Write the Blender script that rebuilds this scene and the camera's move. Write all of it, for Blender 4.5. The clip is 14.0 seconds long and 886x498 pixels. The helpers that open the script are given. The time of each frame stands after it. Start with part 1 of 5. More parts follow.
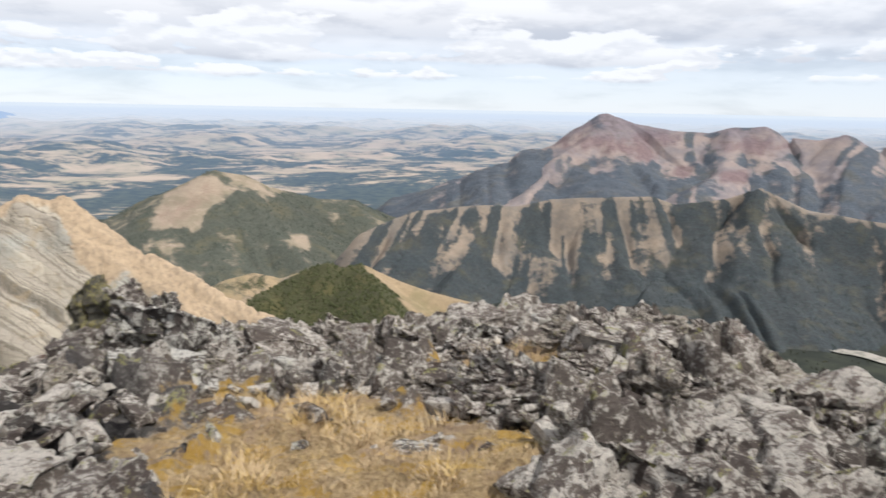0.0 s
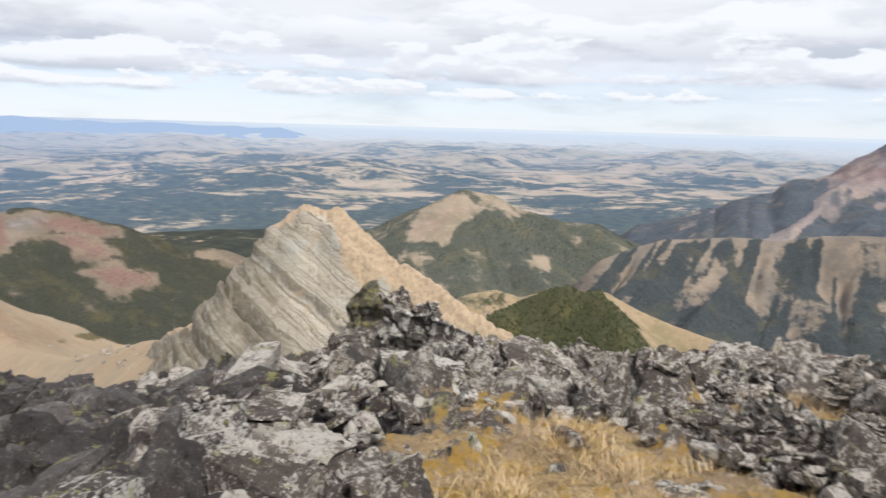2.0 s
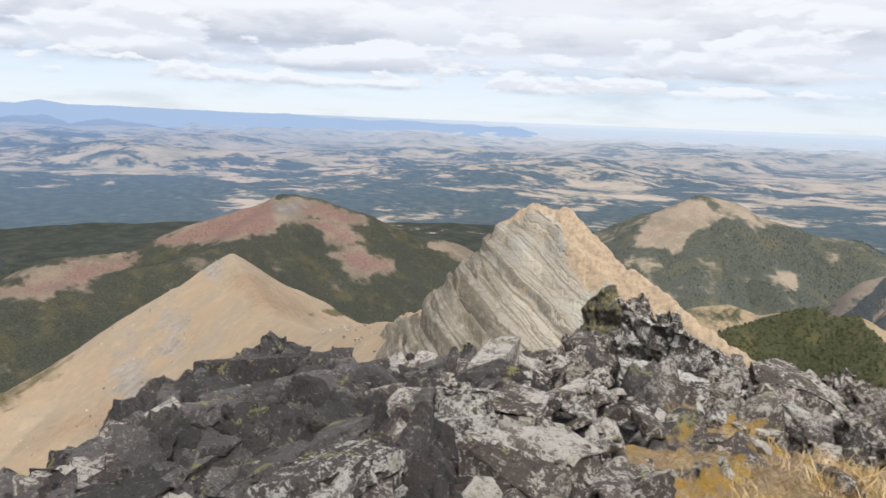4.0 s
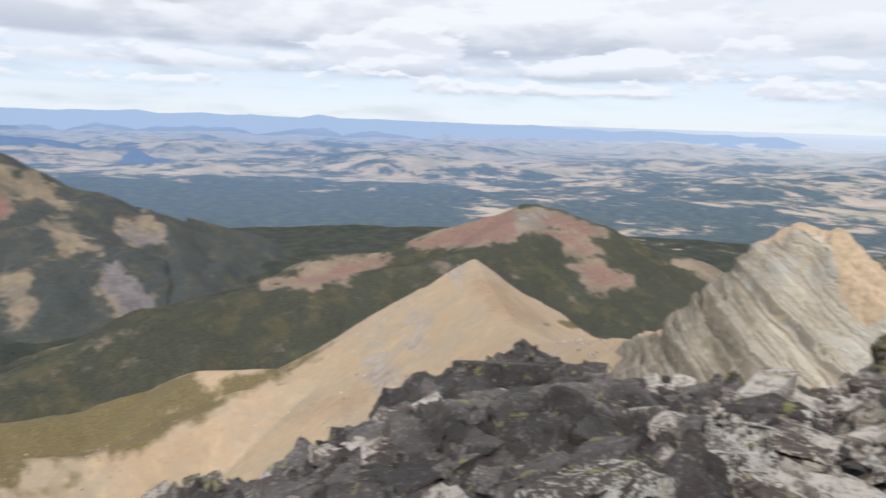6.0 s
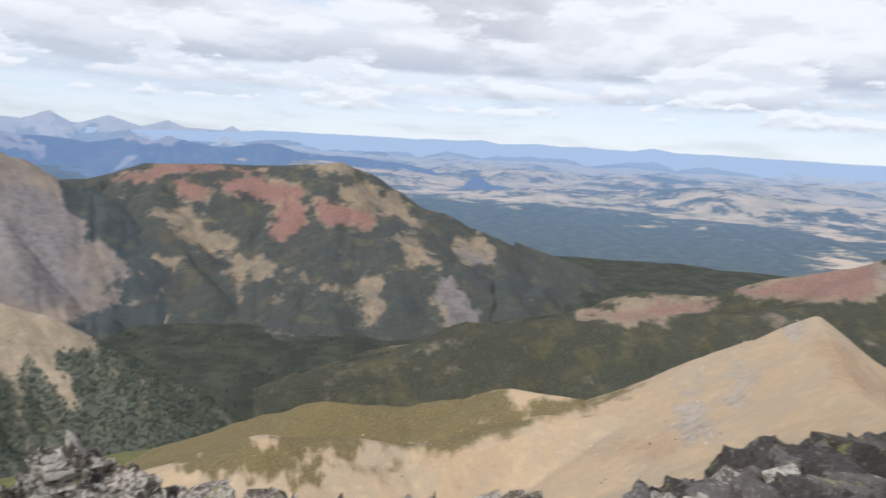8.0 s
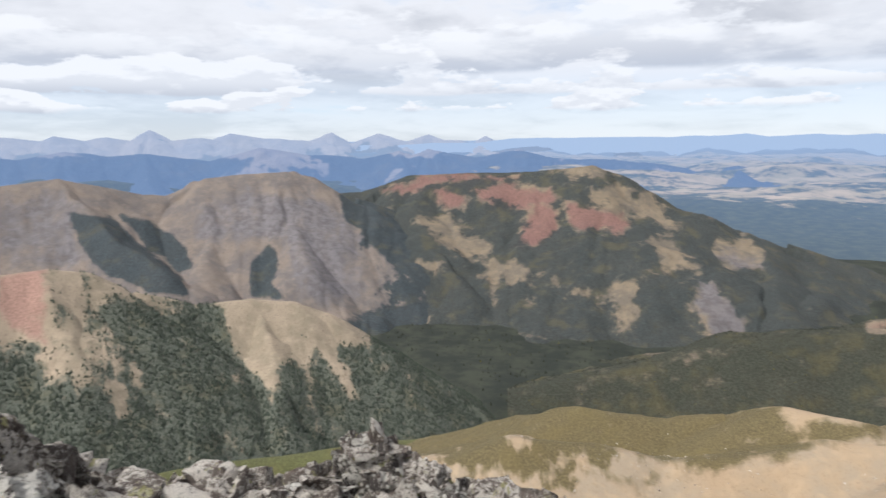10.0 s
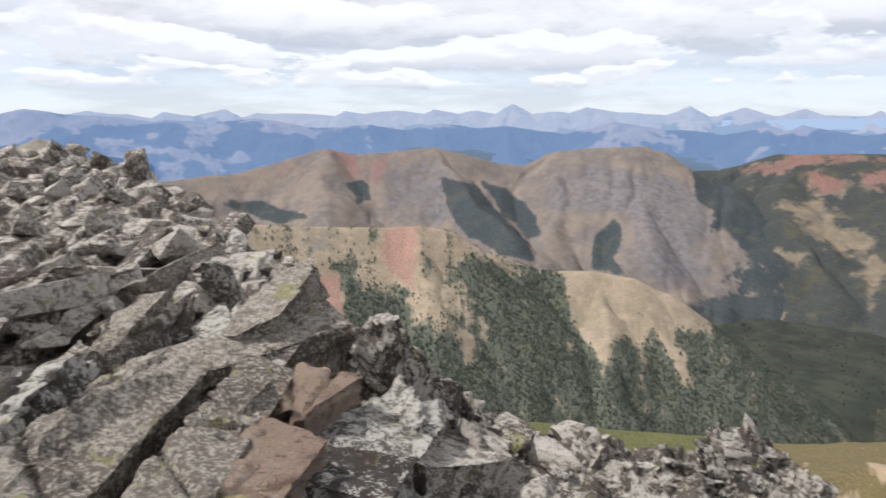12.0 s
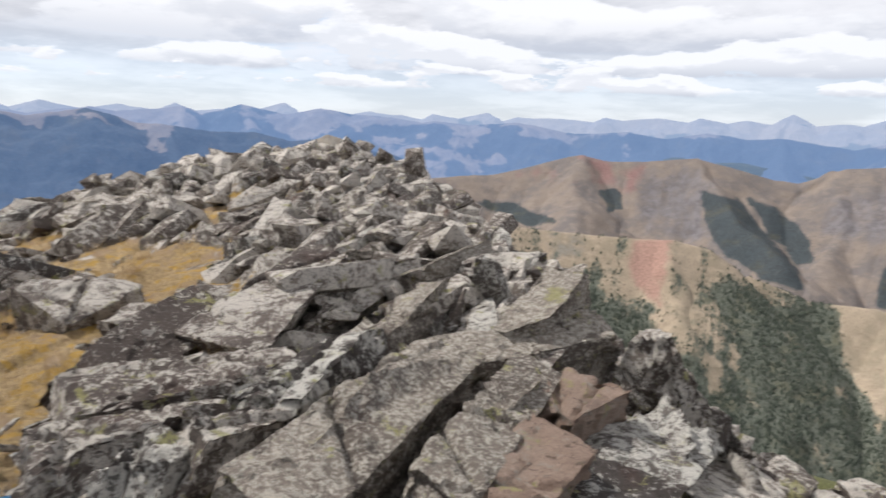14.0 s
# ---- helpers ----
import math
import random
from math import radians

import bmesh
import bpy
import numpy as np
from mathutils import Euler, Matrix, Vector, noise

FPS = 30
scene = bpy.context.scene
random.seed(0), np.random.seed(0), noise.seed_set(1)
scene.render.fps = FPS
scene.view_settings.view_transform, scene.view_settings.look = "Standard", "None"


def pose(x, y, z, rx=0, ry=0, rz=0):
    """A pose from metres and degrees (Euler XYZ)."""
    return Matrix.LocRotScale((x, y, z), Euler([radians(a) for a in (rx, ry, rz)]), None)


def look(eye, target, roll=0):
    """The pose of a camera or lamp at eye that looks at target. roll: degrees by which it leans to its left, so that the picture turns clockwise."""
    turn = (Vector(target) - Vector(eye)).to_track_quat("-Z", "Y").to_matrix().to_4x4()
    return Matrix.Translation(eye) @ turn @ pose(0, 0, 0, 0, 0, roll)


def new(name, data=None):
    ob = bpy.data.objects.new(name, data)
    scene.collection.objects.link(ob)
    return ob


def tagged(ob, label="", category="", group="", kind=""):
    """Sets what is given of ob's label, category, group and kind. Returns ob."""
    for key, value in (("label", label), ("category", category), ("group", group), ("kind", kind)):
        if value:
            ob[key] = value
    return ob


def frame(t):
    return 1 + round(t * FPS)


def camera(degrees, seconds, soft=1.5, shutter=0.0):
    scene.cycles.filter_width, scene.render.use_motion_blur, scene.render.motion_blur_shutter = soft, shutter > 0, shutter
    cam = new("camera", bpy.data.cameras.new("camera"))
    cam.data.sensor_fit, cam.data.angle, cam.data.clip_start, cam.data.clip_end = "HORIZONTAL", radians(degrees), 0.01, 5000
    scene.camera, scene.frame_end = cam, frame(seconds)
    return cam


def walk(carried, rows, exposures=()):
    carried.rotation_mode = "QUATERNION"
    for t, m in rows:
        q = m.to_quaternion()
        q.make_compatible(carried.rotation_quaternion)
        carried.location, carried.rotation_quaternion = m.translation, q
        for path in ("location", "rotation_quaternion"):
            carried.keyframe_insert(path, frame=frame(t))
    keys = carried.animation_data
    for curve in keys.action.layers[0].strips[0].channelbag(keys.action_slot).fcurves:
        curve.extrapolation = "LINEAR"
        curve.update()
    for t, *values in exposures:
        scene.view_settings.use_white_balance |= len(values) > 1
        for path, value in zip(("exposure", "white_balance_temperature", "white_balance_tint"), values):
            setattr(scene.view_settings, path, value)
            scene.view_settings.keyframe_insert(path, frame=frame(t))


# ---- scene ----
cam = camera(65.0, 14.0, soft=1.5, shutter=0.5)
PATH = [
    (0.0, pose(0.000, 0.500, 1.6, 78.65, -1.01, -0.00)),
    (0.5, pose(-0.052, 0.497, 1.6, 79.28, -0.83, 5.94)),
    (1.0, pose(-0.091, 0.492, 1.6, 79.26, -0.56, 10.51)),
    (1.5, pose(-0.125, 0.484, 1.6, 78.72, -1.07, 14.47)),
    (2.0, pose(-0.172, 0.470, 1.6, 80.08, -1.50, 20.09)),
    (2.5, pose(-0.214, 0.452, 1.6, 78.88, -2.24, 25.28)),
    (3.0, pose(-0.256, 0.429, 1.6, 79.77, -2.59, 30.83)),
    (3.2, pose(-0.274, 0.418, 1.6, 79.32, -2.63, 33.19)),
    (5.3, pose(-0.352, 0.355, 1.6, 80.65, -1.08, 44.71)),
    (5.5, pose(-0.364, 0.342, 1.6, 80.27, -1.14, 46.79)),
    (6.0, pose(-0.427, 0.261, 1.6, 79.70, -1.68, 58.60)),
    (6.5, pose(-0.451, 0.216, 1.6, 79.81, -1.99, 64.42)),
    (7.0, pose(-0.472, 0.164, 1.6, 79.86, -2.10, 70.88)),
    (7.5, pose(-0.487, 0.115, 1.6, 81.35, -1.67, 76.69)),
    (8.0, pose(-0.498, 0.042, 1.6, 81.25, -3.08, 85.15)),
    (8.2, pose(-0.500, 0.021, 1.6, 80.55, -2.73, 87.58)),
    (10.3, pose(-0.474, -0.158, 1.6, 80.92, 0.50, 108.44)),
    (10.5, pose(-0.467, -0.178, 1.6, 80.51, 0.24, 110.84)),
    (11.0, pose(-0.432, -0.251, 1.6, 79.41, -1.47, 120.13)),
    (11.5, pose(-0.393, -0.310, 1.6, 78.68, 0.31, 128.25)),
    (12.0, pose(-0.362, -0.344, 1.6, 79.23, 0.11, 133.53)),
    (12.5, pose(-0.321, -0.384, 1.6, 79.47, 0.15, 140.10)),
    (13.0, pose(-0.276, -0.417, 1.6, 79.55, -1.04, 146.43)),
    (13.5, pose(-0.258, -0.429, 1.6, 79.96, -2.20, 149.00)),
    (14.0, pose(-0.217, -0.450, 1.6, 79.43, -1.52, 154.23)),
]
walk(cam, PATH, exposures=[(0.0, 0.0, 6200, 11), (1.5, 0.0, 6200, 11), (2.5, -0.1, 6180, 11), (6.0, -0.1, 6080, 11), (8.0, -0.1, 6050, 11), (11.0, -0.03, 6150, 11), (12.5, 0.03, 6200, 12), (14.0, 0.0, 6250, 12)])

# ---------------------------------------------------------------- world, sun
EYE = 1.6
SUN_AZ, SUN_EL = 228.0, 50.0


def flat(az, d):
    """The plan point at azimuth az (degrees, counter-clockwise from +y) and distance d."""
    a = radians(az)
    return Vector((-math.sin(a) * d, math.cos(a) * d, 0.0))


class Nodes:
    """A small wrapper that adds and links shader nodes."""

    def __init__(self, tree):
        self.tree = tree
        tree.nodes.clear()

    def add(self, kind, values=None, **settings):
        node = self.tree.nodes.new(kind)
        for key, value in settings.items():
            if key == "operation":
                node.operation = value
            elif key == "use_clamp":
                node.use_clamp = value
            elif key == "data_type":
                node.data_type = value
            elif key == "interpolation_type":
                node.interpolation_type = value
            elif key == "attribute_name":
                node.attribute_name = value
            elif key == "feature":
                node.feature = value
        for key, value in (values or {}).items():
            if isinstance(value, bpy.types.NodeSocket):
                self.tree.links.new(value, node.inputs[key])
            else:
                node.inputs[key].default_value = value
        return node

    def math(self, op, a, b=0.0, clamp=False):
        return self.add("ShaderNodeMath", {0: a, 1: b}, operation=op, use_clamp=clamp).outputs[0]

    def mix(self, f, a, b):
        node = self.add("ShaderNodeMix", {0: f}, data_type="RGBA")
        for slot, value in ((6, a), (7, b)):
            if isinstance(value, bpy.types.NodeSocket):
                self.tree.links.new(value, node.inputs[slot])
            else:
                node.inputs[slot].default_value = (*value, 1.0) if len(value) == 3 else value
        return node.outputs[2]

    def noise(self, co, scale, detail=4.0, rough=0.55, warp=0.0):
        return self.add("ShaderNodeTexNoise", {"Vector": co, "Scale": scale, "Detail": detail, "Roughness": rough,
                                               "Distortion": warp}).outputs[0]

    def step(self, value, lo, hi):
        return self.add("ShaderNodeMapRange", {0: value, 1: lo, 2: hi, 3: 0.0, 4: 1.0},
                        interpolation_type="SMOOTHSTEP").outputs[0]


def make_world():
    w = bpy.data.worlds.new("sky")
    scene.world = w
    w.use_nodes = True
    n = Nodes(w.node_tree)
    way = n.add("ShaderNodeTexCoord").outputs["Generated"]
    xyz = n.add("ShaderNodeSeparateXYZ", {0: way})
    up = n.math("MAXIMUM", xyz.outputs[2], 0.0)
    heaven = n.add("ShaderNodeTexSky")
    heaven.sky_type, heaven.sun_disc, heaven.altitude = "NISHITA", False, 2200.0
    heaven.sun_elevation, heaven.sun_rotation = radians(SUN_EL), radians(-SUN_AZ)
    sky = heaven.outputs[0]
    # cloud deck: the direction carried up to a level sheet
    lift = n.math("ADD", up, 0.16)
    px = n.math("DIVIDE", xyz.outputs[0], lift)
    py = n.math("DIVIDE", xyz.outputs[1], lift)
    deck = n.add("ShaderNodeCombineXYZ", {0: px, 1: py, 2: 0.0}).outputs[0]
    big = n.noise(deck, 0.55, 9.0, 0.55, 0.3)
    fine = n.noise(deck, 2.6, 8.0, 0.6, 0.2)
    dens = n.math("ADD", n.math("MULTIPLY", big, 0.72), n.math("MULTIPLY", fine, 0.28))
    cover = n.step(dens, 0.27, 0.43)
    cover = n.math("MULTIPLY", cover, n.math("ADD", n.math("MULTIPLY", n.step(up, 0.04, 0.12), 0.5), 0.5))
    # the deck is thicker and greyer to the south
    south = n.step(n.math("ADD", n.math("MULTIPLY", xyz.outputs[1], -0.9), n.math("MULTIPLY", xyz.outputs[0], -0.1)), 0.0, 0.9)
    shade = n.math("ADD", n.noise(deck, 0.8, 8.0, 0.56, 0.4), n.math("MULTIPLY", south, 0.15))
    grey = n.math("MULTIPLY", n.step(dens, 0.40, 0.56), n.step(shade, 0.44, 0.68))
    cloud = n.mix(grey, (0.94, 0.94, 0.95), (0.63, 0.645, 0.68))
    blue = n.mix(n.step(up, 0.0, 0.16), (0.78, 0.87, 0.955), (0.50, 0.69, 0.93))

    def heaps(base, deep, scale, seed, low, high):
        """Heaped clouds: flat grey bases at one height, white billows above."""
        rise = n.math("SUBTRACT", up, base)
        at = n.add("ShaderNodeCombineXYZ", {0: n.math("ADD", xyz.outputs[0], seed), 1: xyz.outputs[1], 2: n.math("MULTIPLY", up, 3.2)}).outputs[0]
        above = n.add("ShaderNodeVectorMath", {0: at, 1: (0.0, 0.0, 0.16 / scale)}).outputs[0]
        h0, h1 = n.noise(at, scale, 9.0, 0.56), n.noise(above, scale, 9.0, 0.56)
        stack = n.math("SUBTRACT", h0, n.math("MULTIPLY", n.math("MAXIMUM", rise, 0.0), low / deep))
        puff = n.math("MULTIPLY", n.step(stack, high, high + 0.035), n.step(n.math("ADD", rise, n.math("MULTIPLY", n.math("SUBTRACT", h1, 0.5), 0.03)), 0.0, 0.010))
        lit = n.math("ADD", n.math("MULTIPLY", n.step(rise, 0.0, deep * 0.55), 0.65), n.math("MULTIPLY", n.step(n.math("SUBTRACT", h0, h1), -0.05, 0.06), 0.45), True)
        return puff, n.mix(lit, (0.60, 0.63, 0.69), (1.0, 1.0, 1.0))

    for spec in ((0.088, 0.12, 2.4, 4.0, 0.16, 0.36), (0.056, 0.05, 4.4, 9.0, 0.14, 0.37), (0.036, 0.022, 8.0, 2.0, 0.12, 0.40)):
        puff, tone = heaps(*spec)
        cloud = n.mix(puff, cloud, tone)
        cover = n.math("MAXIMUM", cover, n.math("MULTIPLY", puff, 0.95))
    n_sky = n.add("ShaderNodeBackground", {0: sky, 1: 0.05})
    n_blue = n.add("ShaderNodeBackground", {0: blue, 1: 0.66})
    n_cloud = n.add("ShaderNodeBackground", {0: cloud, 1: 1.0})
    air = n.add("ShaderNodeAddShader", {0: n_sky.outputs[0], 1: n_blue.outputs[0]})
    both = n.add("ShaderNodeMixShader", {0: cover, 1: air.outputs[0], 2: n_cloud.outputs[0]})
    n.add("ShaderNodeOutputWorld", {0: both.outputs[0]})


make_world()
sun = new("sun", bpy.data.lights.new("sun", "SUN"))
sun.data.energy, sun.data.angle, sun.data.color = 5.0, radians(0.6), (1.0, 0.95, 0.86)
sun.matrix_world = look(flat(SUN_AZ, 100) + Vector((0, 0, 100 * math.tan(radians(SUN_EL)))), (0, 0, 0))


# ---------------------------------------------------------------- noise for the shapes
def hash2(ix, iy, seed):
    h = (ix.astype(np.int64) * 374761393 + iy.astype(np.int64) * 668265263 + seed * 1442695041) & 0x7FFFFFFF
    h = ((h ^ (h >> 13)) * 1274126177) & 0x7FFFFFFF
    return ((h ^ (h >> 16)) & 0xFFFF) / 65535.0


def value2(x, y, seed=0):
    ix, iy = np.floor(x), np.floor(y)
    fx, fy = x - ix, y - iy
    fx, fy = fx * fx * (3 - 2 * fx), fy * fy * (3 - 2 * fy)
    a, b = hash2(ix, iy, seed), hash2(ix + 1, iy, seed)
    c, d = hash2(ix, iy + 1, seed), hash2(ix + 1, iy + 1, seed)
    return (a + (b - a) * fx) * (1 - fy) + (c + (d - c) * fx) * fy


def fbm(x, y, seed=0, octaves=5, gain=0.5):
    """Layered noise, about -0.5 to 0.5."""
    total, amp, norm = 0.0, 1.0, 0.0
    for k in range(octaves):
        total = total + amp * (value2(x * 2 ** k + 17.3 * k, y * 2 ** k - 9.1 * k, seed + k) - 0.5)
        norm += amp
        amp *= gain
    return total / norm


def smooth(v, lo, hi):
    t = np.clip((v - lo) / (hi - lo), 0, 1)
    return t * t * (3 - 2 * t)


# ---------------------------------------------------------------- materials
def principled(n, colour, rough=0.9, bump=None, strength=0.5, distance=0.05):
    b = n.add("ShaderNodeBsdfPrincipled", {"Base Color": n.mix(0.18, colour, (0.0, 0.0, 0.0)), "Roughness": rough})
    b.inputs["Specular IOR Level"].default_value = 0.2
    if bump is not None:
        n.tree.links.new(n.add("ShaderNodeBump", {"Height": bump, "Strength": strength, "Distance": distance}).outputs[0],
                         b.inputs["Normal"])
    return b.outputs[0]


def material(name):
    m = bpy.data.materials.new(name)
    m.use_nodes = True
    return m, Nodes(m.node_tree)


def slope_material(name, bare, bare2, wood, red, grey, size=1.0, haze=0.0, haze_colour=(0.45, 0.6, 0.85), mottle=0.7, ragged=1.8):
    """Mountain ground: scree and turf (bare), forest, red and grey scree, laid out by the mesh's cover."""
    m, n = material(name)
    co = n.add("ShaderNodeTexCoord").outputs["Object"]
    at = n.add("ShaderNodeAttribute", attribute_name="cover")
    rgb = n.add("ShaderNodeSeparateColor", {0: at.outputs["Color"]})
    rag = n.math("MULTIPLY", n.math("SUBTRACT", n.noise(co, 0.022 / size, 9.0, 0.7), 0.5), ragged)
    mid = n.noise(co, 0.05 / size, 7.0, 0.65)
    fine = n.noise(co, 0.2 / size, 6.0, 0.68)
    grain = n.noise(co, 0.9 / size, 4.0, 0.6)
    ground = n.mix(n.step(n.noise(co, 0.012 / size, 6.0, 0.6), 0.38, 0.62), bare, bare2)
    ground = n.mix(n.math("MULTIPLY", n.step(mid, 0.48, 0.66), 0.5), ground, [c * 1.25 for c in bare])
    ground = n.mix(n.math("MULTIPLY", n.step(fine, 0.5, 0.68), mottle), ground, [c * 0.5 for c in bare])

    def patch(slot, under, colour, lo=0.28, hi=0.72, full=0.9):
        f = n.math("MULTIPLY", n.step(n.math("ADD", rgb.outputs[slot], rag), lo, hi), full)
        return n.mix(f, under, colour)

    reds = n.mix(n.step(fine, 0.35, 0.7), [c * 1.1 for c in red], [c * 0.65 for c in red])
    greys = n.mix(n.step(mid, 0.38, 0.64), [c * 1.15 for c in grey], [c * 0.7 for c in grey])
    col = patch(1, ground, reds, 0.2, 0.8, 0.85)
    col = patch(2, col, greys, 0.2, 0.8, 0.85)
    trees = n.mix(n.step(n.noise(co, 0.3 / size, 4.0, 0.7), 0.35, 0.68), [c * 0.6 for c in wood], [c * 1.4 for c in wood])
    trees = n.mix(n.math("MULTIPLY", n.step(n.noise(co, 0.016 / size, 6.0, 0.62), 0.50, 0.68), 0.45), trees, [0.6 * c + d for c, d in zip(wood, (0.085, 0.065, 0.02))])
    trees = n.mix(n.math("MULTIPLY", n.step(mid, 0.60, 0.72), 0.35), trees, bare2)
    col = patch(0, col, trees, 0.34, 0.66, 0.92)
    bump = n.math("ADD", n.math("ADD", fine, n.math("MULTIPLY", grain, 0.3)), mid)
    shader = principled(n, col, 0.95, bump, 0.4, 4.0 * size)
    # haze is painted over the slopes as an even coloured glow
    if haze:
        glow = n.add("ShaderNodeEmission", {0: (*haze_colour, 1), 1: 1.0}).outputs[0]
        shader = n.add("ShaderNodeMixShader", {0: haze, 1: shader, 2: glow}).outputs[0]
    n.add("ShaderNodeOutputMaterial", {0: shader})
    return m


def rock_colour(n, co, pick, dark, light, lichen, amount, tint, fleck=0.4):
    """Stone of two greys with grain, black crust, pale lichen in patches and a little yellow-green; also the relief."""
    big = n.noise(co, 1.7, 5.0, 0.6, 0.4)
    patch = n.noise(co, 11.0, 7.0, 0.68, 0.35)
    mid = n.noise(co, 38.0, 6.0, 0.74, 0.2)
    fine = n.noise(co, 120.0, 5.0, 0.72)
    tone = n.math("ADD", n.math("MULTIPLY", big, 0.6), n.math("MULTIPLY", pick, 0.4))
    stone = n.mix(n.step(tone, 0.32, 0.66), dark, light)
    stone = n.mix(n.math("MULTIPLY", n.step(n.noise(co, 2.4, 5.0), 0.56, 0.70), 0.55), stone, tint)
    stone = n.mix(n.math("MULTIPLY", n.step(fine, 0.48, 0.60), 0.5), stone, [c * 0.45 for c in dark])
    stone = n.mix(n.math("MULTIPLY", n.step(mid, 0.54, 0.64), 0.45), stone, [min(1.0, c * 1.6) for c in light])
    black = n.math("ADD", n.math("MULTIPLY", n.noise(co, 13.0, 6.0, 0.68, 0.4), 0.6), n.math("MULTIPLY", mid, 0.4))
    crust = n.math("ADD", n.math("MULTIPLY", patch, fleck), n.math("ADD", n.math("MULTIPLY", mid, 0.76 - fleck), n.math("MULTIPLY", fine, 0.24)))
    crust = n.math("ADD", crust, n.math("ADD", n.math("MULTIPLY", n.math("SUBTRACT", big, 0.5), 0.5 * fleck), n.math("MULTIPLY", n.math("SUBTRACT", pick, 0.5), 0.2 * fleck)))
    f = n.step(crust, 0.60 - amount * 0.2, 0.62 - amount * 0.2)
    pale = n.mix(n.step(fine, 0.40, 0.66), lichen, [c * 0.66 for c in lichen])
    col = n.mix(n.math("MULTIPLY", f, 0.94), stone, pale)
    col = n.mix(n.math("MULTIPLY", n.step(black, 0.56, 0.59), 0.75), col, [c * 0.3 for c in dark])
    moss = n.math("ADD", n.math("MULTIPLY", n.noise(co, 5.0, 5.0, 0.6, 0.5), 0.65), n.math("MULTIPLY", mid, 0.35))
    col = n.mix(n.math("MULTIPLY", n.step(moss, 0.585, 0.61), 0.7), col, (0.40, 0.38, 0.15))
    bump = n.math("ADD", n.math("ADD", n.math("MULTIPLY", patch, 1.2), mid), n.math("MULTIPLY", fine, 0.5))
    return col, bump


def rock_material(name, dark, light, lichen, amount, tint=(0.11, 0.07, 0.06), fleck=0.4):
    """Lichen-crusted rock, no two pieces alike."""
    m, n = material(name)
    geo = n.add("ShaderNodeNewGeometry")
    pick = n.math("FRACT", n.math("ADD", n.add("ShaderNodeObjectInfo").outputs["Random"], geo.outputs["Random Per Island"]))
    co = n.add("ShaderNodeVectorMath", {0: geo.outputs["Position"], 1: n.add("ShaderNodeCombineXYZ", {0: n.math("MULTIPLY", pick, 37.0), 1: pick, 2: pick}).outputs[0]}).outputs[0]
    col, bump = rock_colour(n, co, pick, dark, light, lichen, amount, tint, fleck)
    n.add("ShaderNodeOutputMaterial", {0: principled(n, col, 0.92, bump, 1.0, 0.04)})
    return m


TAN, TAN2 = (0.41, 0.305, 0.20), (0.36, 0.29, 0.21)
WOOD, RED, GREY = (0.080, 0.092, 0.082), (0.275, 0.165, 0.145), (0.25, 0.225, 0.225)
# ridge, purple and scree slopes: distance haze put into the wood colour as blue
M_RIDGE = slope_material("ridge_slopes", (0.30, 0.24, 0.185), (0.19, 0.163, 0.138), (0.040, 0.054, 0.062), RED, (0.23, 0.205, 0.185))
M_PURPLE = slope_material("far_purple_slopes", (0.32, 0.26, 0.235), (0.225, 0.20, 0.21), (0.070, 0.090, 0.115), (0.195, 0.135, 0.142), (0.175, 0.148, 0.168), 1.5, ragged=1.3)
# wood colour darkened to stand for the cloud shade over this hill
M_HILL_SHADED = slope_material("wooded_hill", (0.25, 0.195, 0.145), (0.17, 0.14, 0.105), (0.040, 0.046, 0.034), (0.225, 0.135, 0.115), GREY, ragged=1.3)
M_TAN = slope_material("tan_scree", TAN, TAN2, (0.128, 0.104, 0.048), (0.33, 0.22, 0.14), (0.33, 0.295, 0.265), 0.35, mottle=0.3, ragged=0.9)
M_MOUNT = slope_material("scree_mountain", (0.235, 0.192, 0.162), (0.168, 0.148, 0.142), (0.043, 0.058, 0.066), (0.27, 0.155, 0.145), (0.175, 0.162, 0.172), mottle=0.6, ragged=1.2)
# cloud shade is put into these colours, woods and bare ground alike
M_CLOUD_SHADED = slope_material("cloud_shaded_slopes", (0.24, 0.19, 0.135), (0.165, 0.14, 0.112), (0.043, 0.053, 0.054), (0.225, 0.122, 0.108), (0.16, 0.147, 0.157), ragged=1.4)
# wood colour of the spurs lifted to stand for haze in front of them
M_NEAR = slope_material("spur_slopes", (0.38, 0.305, 0.225), (0.29, 0.24, 0.175), (0.092, 0.108, 0.088), (0.38, 0.225, 0.185), (0.24, 0.225, 0.20), 0.6, ragged=1.5)
M_ROCK = rock_material("lichen_rock", (0.155, 0.127, 0.110), (0.335, 0.280, 0.240), (0.90, 0.83, 0.74), 0.54)
M_DARK = rock_material("dark_rock", (0.118, 0.095, 0.084), (0.27, 0.222, 0.195), (0.84, 0.775, 0.69), 0.48)
M_BLACK = rock_material("blackish_rock", (0.088, 0.079, 0.077), (0.20, 0.182, 0.174), (0.46, 0.43, 0.40), 0.26, fleck=0.25)
M_PALE = rock_material("white_crusted_rock", (0.105, 0.09, 0.082), (0.24, 0.208, 0.187), (0.88, 0.84, 0.76), 0.52)
M_BROWN = rock_material("red_brown_rock", (0.39, 0.275, 0.215), (0.47, 0.35, 0.28), (0.50, 0.45, 0.38), 0.24)


